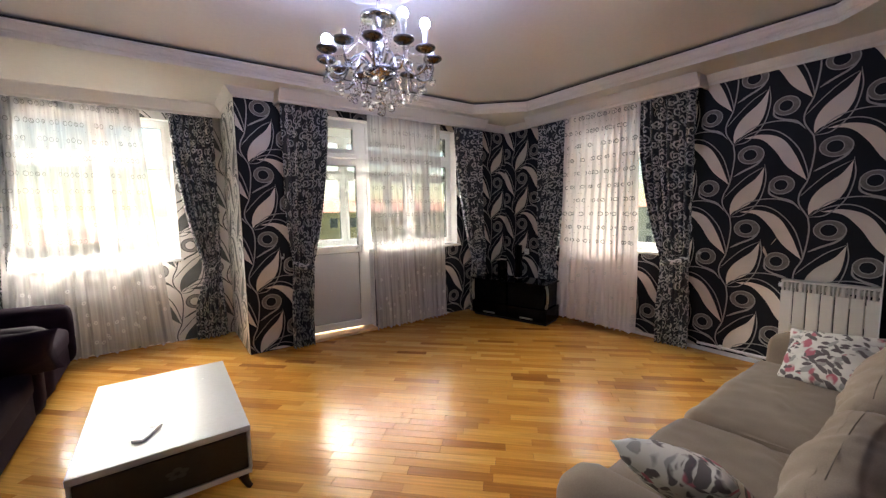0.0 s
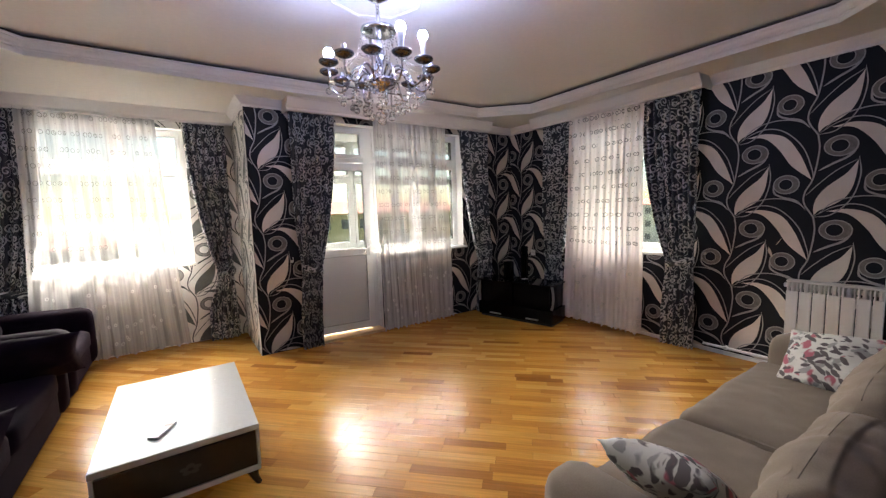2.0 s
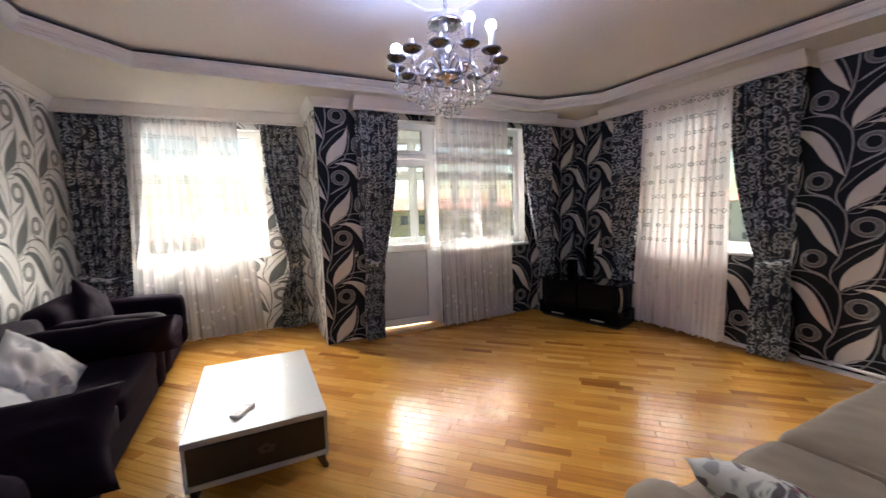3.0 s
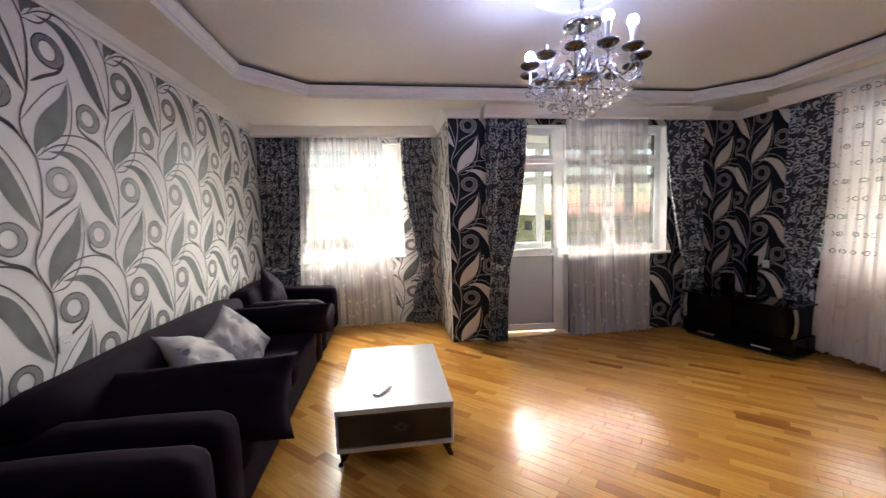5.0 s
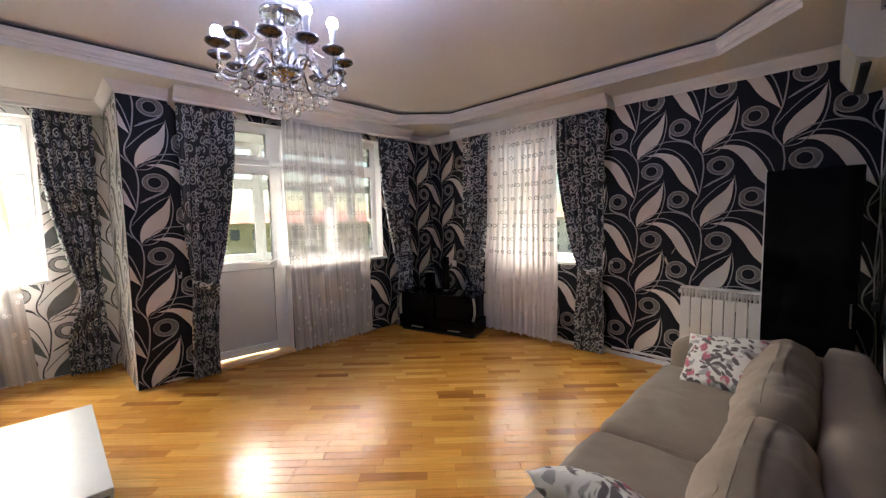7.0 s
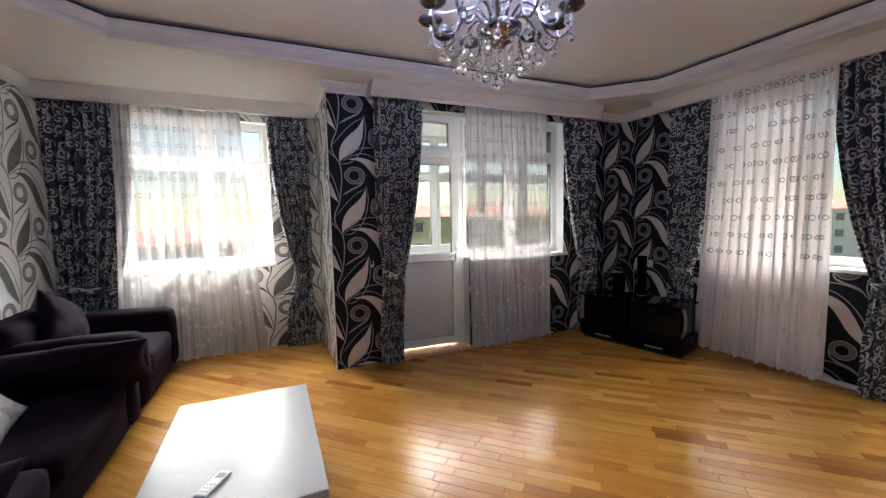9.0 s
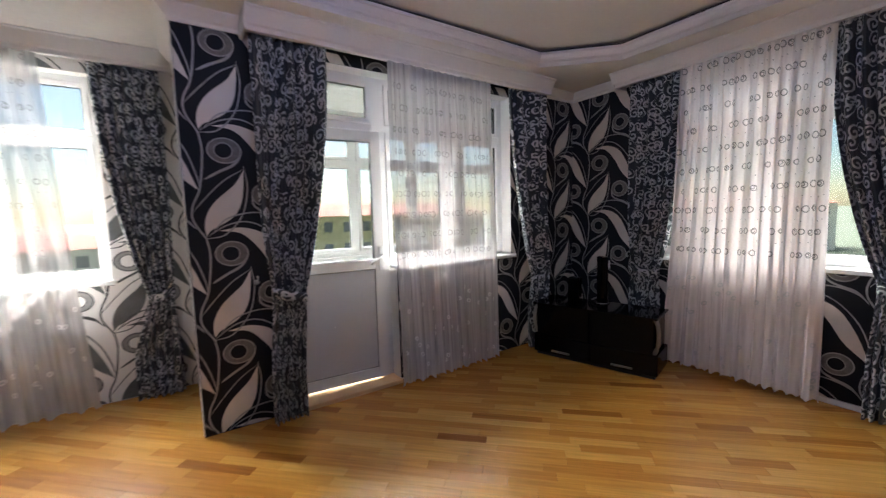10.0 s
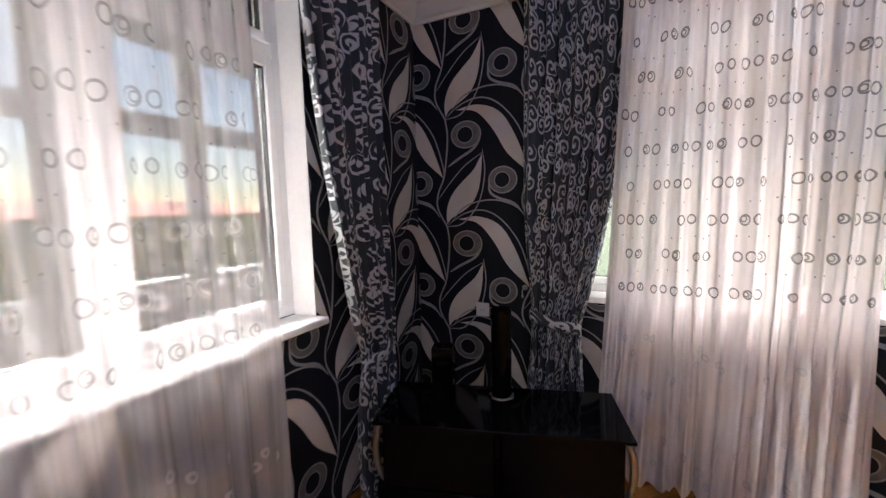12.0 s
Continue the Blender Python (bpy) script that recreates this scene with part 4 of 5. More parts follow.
def ridge(bm, axis, length, way, n=26):
    """Points along the skin where it reaches furthest in a direction, from one end of an axis to the other."""
    w, out = Vector(way), []
    for k in range(n):
        x = length * (k / (n - 1) - 0.5)
        close = sorted(bm.verts, key=lambda v: abs(v.co[axis] - x) - 0.5 * v.co.dot(w))
        p = close[0].co.copy()
        p[axis] = x
        out.append(tuple(p))
    xs, other = np.linspace(-1, 1, n), [i for i in range(3) if i != axis]
    for i in other:
        smooth = np.polyval(np.polyfit(xs, [p[i] for p in out], 4), xs)
        out = [tuple(smooth[k] + w[i] * 0.002 if j == i else c for j, c in enumerate(p)) for k, p in enumerate(out)]
    return out


def pillow(w, h, t, seed=0, cuts=15, wrinkle=1.0):
    """A scatter cushion standing in its own plane: pinched corners, fat middle, some wrinkles."""
    bm = bmesh.new()
    n = cuts
    rings = {}
    for side in (1, -1):
        for i in range(n + 1):
            for j in range(n + 1):
                u, v = 2 * i / n - 1, 2 * j / n - 1
                edge = i in (0, n) or j in (0, n)
                if edge and side == -1:
                    rings[(side, i, j)] = rings[(1, i, j)]
                    continue
                th = t / 2 * ((1 - u * u) * (1 - v * v)) ** 0.42
                pull = 1 - 0.09 * (1 - u * u) * v * v - 0.09 * (1 - v * v) * u * u
                wr = 0.012 * noise.noise(Vector((u * 2.2 + seed, v * 2.2, side))) + 0.006 * noise.noise(Vector((u * 6 + seed, v * 6, side)))
                if wrinkle > 1:
                    wr += 0.011 * wrinkle * (1 - u ** 4) * (1 - v ** 4) * noise.noise(Vector((u * 1.3 + v * 1.1 + seed, v * 4.5 - u * 2.0, side)))
                rings[(side, i, j)] = bm.verts.new((w / 2 * u * pull, side * (th + (wr if not edge else 0)), h / 2 * v * pull))
    for side in (1, -1):
        for i in range(n):
            for j in range(n):
                q = [rings[(side, i, j)], rings[(side, i + 1, j)], rings[(side, i + 1, j + 1)], rings[(side, i, j + 1)]]
                bm.faces.new(q if side == -1 else q[::-1])
    bmesh.ops.recalc_face_normals(bm, faces=bm.faces)
    return bm


def scatter_cushion(m, w, h, t, material, label, seed, wrinkle=1.0):
    return tagged(part("cushion", pillow(w, h, t, seed, 23, wrinkle), material, smooth=True, at=m), label, "cushion")


def leg_block(x, y, h, s=0.05, m=M_LEG, parent=None):
    bm = bmesh.new()
    lathe(bm, [(s * 0.32, 0), (s * 0.36, 0.008), (s * 0.5, h)], 12, (x, y, 0))
    return part("leg", bm, m, parent, smooth=True)


SEAT_FOLDS = (((0.30, -0.10, 62, 0.14, 0.012, 0.017), (0.23, -0.13, 66, 0.13, 0.012, 0.016), (0.16, -0.16, 70, 0.11, 0.012, 0.013), (-0.1, 0.1, 20, 0.1, 0.02, 0.006)),
              ((-0.15, 0.05, 30, 0.06, 0.012, 0.011), (-0.02, 0.10, 60, 0.05, 0.010, 0.008), (0.1, 0.12, 110, 0.07, 0.014, 0.008), (-0.36, -0.12, 75, 0.10, 0.012, 0.012)))
BACK_FOLDS = ((0.28, 0.02, 60, 0.12, 0.012, 0.012), (0.36, 0.06, 40, 0.10, 0.012, 0.012), (-0.30, 0.03, -55, 0.14, 0.012, 0.012), (-0.38, 0.07, -35, 0.08, 0.010, 0.010), (0.05, -0.05, 80, 0.08, 0.016, 0.006))


def beige_sofa():
    s = thing("sofa", "beige microfibre two-seat sofa with plump back cushions", "sofa")
    x0, x1, y0, y1 = 0.93, 3.27, -0.23, 0.80
    part("base", soft(x1 - x0 - 0.30, y1 - y0 - 0.06, 0.24, 0.035, 9), M_BEIGE, s, smooth=True, at=pose((x0 + x1) / 2, (y0 + y1) / 2 - 0.02, 0.18))
    for k, (a, b) in enumerate(((1.14, 1.957), (1.973, 3.07))):
        bm = folds(soft(b - a, 0.72, 0.17, 0.055, 46, (0.0, 0.012, 0.022), 0.010, 3 + k), 2, (0, 1), SEAT_FOLDS[k])
        part("seat_cushion", bm, M_BEIGE, s, smooth=True, at=pose((a + b) / 2, 0.43, 0.345, -1.5, 0, 0))
        bm = folds(soft(b - a - 0.02, 0.24, 0.33, 0.10, 46, (0.01, 0.03, 0.02), 0.022, 9 + 5 * k), 1, (0, 2), BACK_FOLDS)
        folds(bm, 2, (0, 1), [(0.0, 0.02, 0, 0.46, 0.007, 0.004), (0.30, 0.03, 50, 0.10, 0.012, 0.006), (-0.32, 0.02, -45, 0.10, 0.012, 0.006)])
        line = ridge(bm, 0, b - a - 0.10, (0, 0.55, 0.84))
        bc = part("back_cushion", bm, M_BEIGE, s, smooth=True, at=pose((a + b) / 2 + 0.01, 0.155, 0.548, 14, 0, 0))
        part("seam", tube(bmesh.new(), line, 0.0018, 6), M_SEAM, bc, "dark stitched seam", smooth=True)
    part("backrest", soft(x1 - x0 - 0.06, 0.20, 0.60, 0.06, 11, (0, 0.01, 0.01), 0.004, 2), M_BEIGE, s, smooth=True, at=pose((x0 + x1) / 2, y0 + 0.155, 0.375, 3, 0, 0))
    for k, xa in enumerate((x0 + 0.105, x1 - 0.105)):
        part("armrest", soft(0.205, y1 - y0 - 0.05, 0.53, 0.085, 11, (0.008, 0.012, 0.02), 0.006, 5 + k), M_BEIGE, s, smooth=True, at=pose(xa, (y0 + y1) / 2 - 0.02, 0.325))
    for xl in (x0 + 0.12, x1 - 0.12):
        for yl in (y0 + 0.1, y1 - 0.14):
            leg_block(xl, yl, 0.075, parent=s)
    return s


beige_sofa()
scatter_cushion(pose(2.86, 0.42, 0.560, 44, 0, 74) @ pose(0, 0, 0, 0, 10, 0), 0.43, 0.37, 0.15, M_FLORAL, "white cushion with grey and red roses against the sofa's arm", 4)
scatter_cushion(pose(1.31, 0.50, 0.535, 50, 0, -80) @ pose(0, 0, 0, 0, -8, 0), 0.35, 0.37, 0.15, M_FLORAL, "white cushion with grey and red roses slumped over the arm", 8)


def dark_seat(name, y0, y1, label, category, seats):
    """A low upholstered seat along the left wall that faces the room's middle."""
    s = thing(name, label, category)
    x0, x1 = XL + 0.03, -0.74
    arm = 0.20
    part("base", soft(x1 - x0 - 0.06, y1 - y0 - 0.04, 0.24, 0.035, 9), M_PURPLE, s, smooth=True, at=pose((x0 + x1) / 2, (y0 + y1) / 2, 0.18))
    w = (y1 - y0 - 2 * arm) / seats
    for k in range(seats):
        part("seat_cushion", soft(x1 - x0 - 0.26, w - 0.006, 0.17, 0.05, 11, (0.01, 0, 0.02), 0.006, k), M_PURPLE, s, smooth=True, at=pose((x0 + x1) / 2 + 0.125, y0 + arm + w * (k + 0.5), 0.345))
    part("backrest", soft(0.26, y1 - y0 - 0.06, 0.62, 0.09, 11, (0.02, 0, 0.02), 0.006, 4), M_PURPLE, s, smooth=True, at=pose(x0 + 0.135, (y0 + y1) / 2, 0.44, 0, -7, 0))
    for k, ya in enumerate((y0 + arm / 2, y1 - arm / 2)):
        part("armrest", soft(x1 - x0 - 0.03, arm, 0.55, 0.075, 11, (0.012, 0.008, 0.012), 0.005, 7 + k), M_PURPLE, s, smooth=True, at=pose((x0 + x1) / 2 + 0.015, ya, 0.345))
    for xl in (x0 + 0.1, x1 - 0.1):
        for yl in (y0 + 0.12, y1 - 0.12):
            leg_block(xl, yl, 0.075, parent=s)
    return s


dark_seat("sofa", 1.52, 3.78, "dark aubergine velvet sofa along the patterned wall", "sofa", 2)
dark_seat("armchair", 3.88, 4.97, "dark aubergine velvet armchair in the alcove", "armchair", 1)
dark_seat("armchair", 0.34, 1.46, "dark aubergine velvet armchair beside the sofa", "armchair", 1)
scatter_cushion(pose(-1.24, 2.50, 0.555, -48, 0, 90) @ pose(0, 0, 0, 0, 30, 0), 0.50, 0.46, 0.17, M_CUSHW, "pale grey printed cushion leaning on the dark sofa", 2, 1.8)
scatter_cushion(pose(-1.17, 2.88, 0.575, -38, 0, 78) @ pose(0, 0, 0, 0, -24, 0), 0.48, 0.46, 0.16, M_CUSHW, "crumpled pale grey cushion leaning on the dark sofa", 6, 1.8)
scatter_cushion(pose(-1.04, 1.91, 0.545, -46, 0, 6), 0.97, 0.46, 0.20, M_PURPLE, "large aubergine velvet cushion against the sofa's arm", 9)
scatter_cushion(pose(-1.02, 3.44, 0.55, 40, 0, 8), 0.86, 0.44, 0.18, M_PURPLE, "large aubergine velvet cushion against the sofa's other arm", 15)
scatter_cushion(pose(-1.34, 4.40, 0.64, -20, 0, 90) @ pose(0, 0, 0, 0, 35, 0), 0.46, 0.46, 0.18, M_PURPLE, "aubergine velvet cushion on the alcove armchair", 12)

# ---- coffee table ----


M_FAINT = mat("faint_grey_print", (0.055, 0.052, 0.05), 0.4)


def coffee_table():
    t = thing("coffee_table", "low coffee table with a white top and dark drawers", "coffee table")
    x0, x1, y0, y1, zt = -0.395, 0.285, 2.075, 3.14, 0.36
    part("tabletop", boxes((x0, x1, y0, y1, zt - 0.032, zt), bevel=0.004), M_TABLE, t)
    part("body", boxes((x0 + 0.03, x1 - 0.03, y0 + 0.03, y1 - 0.03, 0.135, zt - 0.033), bevel=0.003), M_WENGE, t)
    part("bottom_rail", boxes((x0 + 0.004, x1 - 0.004, y0 + 0.004, y1 - 0.004, 0.105, 0.133), bevel=0.004), M_TABLE, t)
    for xs in ((x0 + 0.002, x0 + 0.016), (x1 - 0.016, x1 - 0.002)):
        for ys in ((y0 + 0.002, y0 + 0.03), (y1 - 0.03, y1 - 0.002)):
            part("corner_post", boxes((*xs, *ys, 0.134, zt - 0.034), bevel=0.003), M_TABLE, t)
    for yf, sgn in ((y0 + 0.012, -1), (y1 - 0.012, 1)):
        d = part("drawer", boxes((x0 + 0.019, x1 - 0.019, yf - 0.012, yf + 0.012, 0.14, zt - 0.038), bevel=0.003), M_WENGE, t, "glossy dark drawer front")
        flower = bmesh.new()
        for k in range(5):
            a = 2 * math.pi * k / 5 + 0.3
            c = Vector((0.028 * math.cos(a), 0, 0.018 * math.sin(a)))
            vs = [flower.verts.new(Vector(((x0 + x1) / 2 + 0.03, yf + sgn * 0.0145, 0.235)) + c + Vector((0.019 * math.cos(b), 0, 0.011 * math.sin(b)))) for b in np.linspace(0, 6.283, 10)[:-1]]
            flower.faces.new(vs)
        part("flower_print", flower, M_FAINT, d, "faint grey flower print")
    for xs, sx in ((x0 + 0.05, -1), (x1 - 0.05, 1)):
        for ys in (y0 + 0.06, y1 - 0.06):
            pts = [(xs, ys, 0.106), (xs + sx * 0.012, ys, 0.075), (xs + sx * 0.02, ys, 0.04), (xs + sx * 0.034, ys, 0.008), (xs + sx * 0.04, ys, 0.0)]
            part("leg", tube(bmesh.new(), pts, [0.034, 0.027, 0.019, 0.015, 0.015], 12), M_LEG, t, "dark curved wooden foot", smooth=True)
    return t


coffee_table()


def remote_control():
    r = thing("remote_control", "white air-conditioner remote control on the coffee table", "remote control", pose(-0.13, 2.29, 0.362, 0, 0, -32))
    part("body", boxes((-0.026, 0.026, -0.075, 0.075, 0, 0.012), bevel=0.004), M_PVC, r)
    part("display", boxes((-0.017, 0.017, 0.028, 0.06, 0.0115, 0.0130), bevel=0.001), M_LRING, r, "grey display")
    for i in range(3):
        for j in range(3):
            part("button", boxes((-0.0165 + 0.013 * i, -0.0105 + 0.013 * i, -0.055 + 0.02 * j, -0.048 + 0.02 * j, 0.0115, 0.0132), bevel=0.001), M_LLEAF if (i, j) == (1, 2) else M_LRING, r)


remote_control()
rngc = random.Random(5)
for cx, cy, cr in ((-0.19, 2.86, 0.011), (-0.12, 2.93, 0.008), (-0.055, 2.93, 0.007), (0.14, 2.86, 0.008), (-0.25, 2.83, 0.006)):
    bmc = bmesh.new()
    bmesh.ops.create_icosphere(bmc, subdivisions=1, radius=cr)
    for v in bmc.verts:
        v.co = Vector((v.co.x * rngc.uniform(0.6, 1.5), v.co.y * rngc.uniform(0.5, 1.2), max(-0.0015, v.co.z * 0.25)))
    tagged(part("crumb", bmc, M_CUSHW, at=pose(cx, cy, 0.362)), "tiny scrap of paper on the white tabletop", "scrap", group="scraps on the coffee table")

# ---- media unit in the corner ----


def media_unit():
    u = thing("media_unit", "black high-gloss media unit with a glass top", "media unit", pose(3.475, 3.455, 0, 0, 0, -74.6))
    L = 0.53
    part("plinth", boxes((-L + 0.02, L - 0.02, 0.03, 0.36, 0.0, 0.03)), M_BLACKM, u)
    part("body", boxes((-L, L, 0.02, 0.375, 0.028, 0.20), bevel=0.004), M_BLACK, u)
    for k, x in enumerate((-L + 0.004, 0.003)):
        d = part("drawer", boxes((x, x + L - 0.007, 0.0, 0.019, 0.034, 0.196), bevel=0.003), M_BLACK, u)
        c = x + L / 2
        part("handle", boxes((c - 0.085, c + 0.085, -0.016, -0.002, 0.058, 0.073), bevel=0.003), M_IRON, d, "flat steel handle")
    part("back_panel", boxes((-L + 0.02, L - 0.02, 0.335, 0.35, 0.20, 0.49), bevel=0.002), M_BLACK, u)
    part("divider", boxes((-0.012, 0.012, 0.03, 0.334, 0.202, 0.488), bevel=0.002), M_BLACK, u)
    part("shelf", boxes((-L + 0.03, L - 0.03, 0.02, 0.333, 0.335, 0.35), bevel=0.002), M_BLACK, u)
    for sx in (-1, 1):
        pts = [(sx * (L - 0.03), 0.05, 0.2), (sx * (L - 0.004), 0.03, 0.27), (sx * (L + 0.004), 0.025, 0.35), (sx * (L - 0.004), 0.03, 0.43), (sx * (L - 0.03), 0.05, 0.49)]
        part("bracket", tube(bmesh.new(), [tuple(p) for p in curve(pts, 12)], 0.016, 8), M_IRON, u, "curved steel bracket", smooth=True)
        part("side_panel", boxes((sx * (L - 0.03) - 0.012, sx * (L - 0.03) + 0.012, 0.06, 0.334, 0.201, 0.489), bevel=0.003), M_BLACK, u)
    for x in (-L + 0.035, 0.016):
        part("flap_door", boxes((x, x + L - 0.05, 0.004, 0.02, 0.204, 0.486), bevel=0.003), M_BLACK, u, "black glass flap")
    part("glass_top", boxes((-L + 0.0, L - 0.0, -0.02, 0.385, 0.49, 0.505), bevel=0.003), M_BLACK, u, "black glass top")
    col = lathe(bmesh.new(), [(0.048, 0.515), (0.048, 0.93), (0.046, 0.935), (0.0, 0.935)], 24, (0.01, 0.29, 0))
    part("mount_column", col, M_BLACK, u, "black screen-mount column", smooth=False)
    part("collar", lathe(bmesh.new(), [(0.062, 0.505), (0.062, 0.512), (0.052, 0.518), (0.0, 0.518)], 24, (0.01, 0.29, 0)), M_CHROME, u, "chrome base ring", smooth=True)


media_unit()
tagged(part("small_speaker", boxes((-0.055, 0.055, -0.045, 0.045, 0, 0.20), bevel=0.006), M_BLACK, at=pose(3.78, 3.84, 0.505, 0, 0, -74.6)), "small black speaker box on the media unit", "speaker")


def wall_socket(m, n, label):
    s = thing("wall_socket", label, "socket", m)
    part("plate", boxes((-0.041, 0.041, -0.011, 0, -0.041 * n, 0.041 * n), bevel=0.004), M_PVC, s)
    for k in range(n):
        z = (k - (n - 1) / 2) * 0.07
        part("insert", boxes((-0.024, 0.024, -0.0135, -0.0105, z - 0.022, z + 0.022), bevel=0.002), M_PVC, s)
        for dx in (-0.009, 0.009):
            part("hole", lathe(bmesh.new(), [(0.0, -0.0006), (0.003, -0.0006), (0.003, 0.0), (0, 0)], 8), M_BLACKM, s, at=pose(dx, -0.0137, z, 90, 0, 0))


wall_socket(pose(XR - 0.004, 3.77, 0.80, 0, 0, -90), 1, "white double wall socket on the dark wallpaper")
wall_socket(pose(XL + 0.004, 2.05, 0.86, 0, 0, 90), 1, "white wall socket on the pale wallpaper")

# ---- radiator, fridge, air conditioner ----


def radiator():
    r = thing("radiator", "cream enamelled aluminium radiator under the dark wallpaper", "radiator")
    part("top_cap", boxes((XR - 0.137, XR - 0.045, 0.925 - 9 * 0.080, 0.925, 0.777, 0.793), bevel=0.004), M_RAD, r)
    y, n, pitch, xf = 0.925, 9, 0.080, XR - 0.135
    for k in range(n):
        yk = y - pitch * (k + 0.5)
        sec = bmesh.new()
        box(sec, xf, xf + 0.012, yk - 0.0375, yk + 0.0375, 0.205, 0.708, 0.005)
        box(sec, xf + 0.012, xf + 0.085, yk - 0.012, yk + 0.012, 0.21, 0.78, 0.003)
        for bar in (-0.029, 0.0, 0.029):
            box(sec, xf + 0.003, xf + 0.05, yk + bar - 0.005, yk + bar + 0.005, 0.705, 0.778, 0.002)
        part("section", sec, M_RAD, r)
    for z in (0.255, 0.745):
        part("header_pipe", tube(bmesh.new(), [(xf + 0.05, y + 0.01, z), (xf + 0.05, y - n * pitch - 0.01, z)], 0.02, 12), M_RAD, r, smooth=True)
    part("end_cap", lathe(bmesh.new(), [(0.018, 0), (0.018, 0.014), (0.0, 0.016)], 8), M_IRON, r, at=pose(xf + 0.05, y + 0.008, 0.745, -90, 0, 0))
    for yb in (y - 0.12, y - n * pitch + 0.12):
        part("bracket", boxes((xf + 0.05, XR - 0.001, yb - 0.01, yb + 0.01, 0.70, 0.722)), M_IRON, r)
    return r


radiator()
pipe = bmesh.new()
tube(pipe, [(XR - 0.035, 1.55, 0.075), (XR - 0.035, -0.2, 0.075)], 0.012, 10)
pp = thing("heating_pipe", "white plastic heating pipe along the skirting", "pipe")
part("pipe", pipe, M_PVC, pp, smooth=True)
for k in range(3):
    part("clip", boxes((XR - 0.05, XR - 0.001, 1.35 - 0.5 * k, 1.37 - 0.5 * k, 0.056, 0.092), bevel=0.003), M_PVC, pp)


def fridge():
    f = thing("fridge", "tall black glossy refrigerator with a pale edge trim", "refrigerator")
    x0, x1, y0, y1, zt = 3.52, 4.02, -0.13, 0.325, 1.70
    part("body", boxes((x0 + 0.05, x1, y0, y1 - 0.006, 0.03, zt), bevel=0.006), M_BLACK, f)
    part("door", boxes((x0, x0 + 0.047, y0, y1 - 0.006, 0.55, zt), bevel=0.006), M_BLACK, f, "glossy black upper door")
    part("door", boxes((x0, x0 + 0.047, y0, y1 - 0.006, 0.04, 0.545), bevel=0.006), M_BLACK, f, "glossy black lower door")
    part("edge_trim", boxes((x0 - 0.002, x0 + 0.05, y1 - 0.006, y1, 0.03, zt), bevel=0.001), M_PVC, f, "thin pale edge trim")
    h = tube(bmesh.new(), [tuple(p) for p in curve([(x0 - 0.002, y0 + 0.03, 0.88), (x0 - 0.035, y0 + 0.03, 0.865), (x0 - 0.04, y0 + 0.03, 0.80), (x0 - 0.035, y0 + 0.03, 0.735), (x0 - 0.002, y0 + 0.03, 0.72)], 14)], 0.006, 8)
    part("handle", h, M_CHROME, f, "curved chrome handle", smooth=True)
    for fx in (x0 + 0.08, x1 - 0.05):
        for fy in (y0 + 0.05, y1 - 0.06):
            part("foot", lathe(bmesh.new(), [(0.018, 0), (0.018, 0.032)], 10, (fx, fy, 0)), M_BLACKM, f)


fridge()


def air_conditioner():
    a = thing("air_conditioner", "cream wall-mounted air conditioner near the ceiling", "air conditioner")
    x0, x1, yb = 3.02, 3.82, YB + 0.003
    prof = [(0, 2.20), (0.12, 2.18), (0.20, 2.21), (0.245, 2.29), (0.25, 2.40), (0.245, 2.49), (0.21, 2.53), (0, 2.535)]
    bm = bmesh.new()
    rows = [[bm.verts.new((x, yb + d, z - 0.02)) for d, z in prof] for x in (x0, x0 + 0.006, x1 - 0.006, x1)]
    for a1, b1 in zip(rows, rows[1:]):
        for k in range(len(prof)):
            bm.faces.new((a1[k], b1[k], b1[(k + 1) % len(prof)], a1[(k + 1) % len(prof)]))
    bm.faces.new(rows[0])
    bm.faces.new(rows[-1][::-1])
    bmesh.ops.recalc_face_normals(bm, faces=bm.faces)
    part("casing", bm, mat("aged_cream_plastic", (0.62, 0.585, 0.51), 0.35, var=0.04, scale=4), a)
    part("louvre", boxes((x0 + 0.05, x1 - 0.05, yb + 0.145, yb + 0.185, 2.150, 2.166), bevel=0.003), M_BLACKM, a, "dark air outlet")
    part("sticker", boxes((x0 - 0.0025, x0 - 0.0005, yb + 0.05, yb + 0.13, 2.38, 2.49)), M_LRING, a, "grey energy sticker")
    for k in range(4):
        part("print_line", boxes((x0 - 0.004, x0 - 0.0027, yb + 0.06, yb + 0.12 - 0.01 * (k % 2), 2.39 + 0.02 * k, 2.398 + 0.02 * k)), M_BLACKM, a)
    part("pipe", tube(bmesh.new(), [tuple(p) for p in curve([(x1 - 0.05, yb + 0.05, 2.255), (x1 - 0.02, yb + 0.04, 2.16), (x1 + 0.06, yb + 0.03, 2.12), (x1 + 0.15, yb + 0.025, 2.13), (XR - 0.004, yb + 0.025, 2.13)], 18)], 0.018, 8), M_PVC, a, "white insulated pipe", smooth=True)


air_conditioner()

# ---- chandelier ----


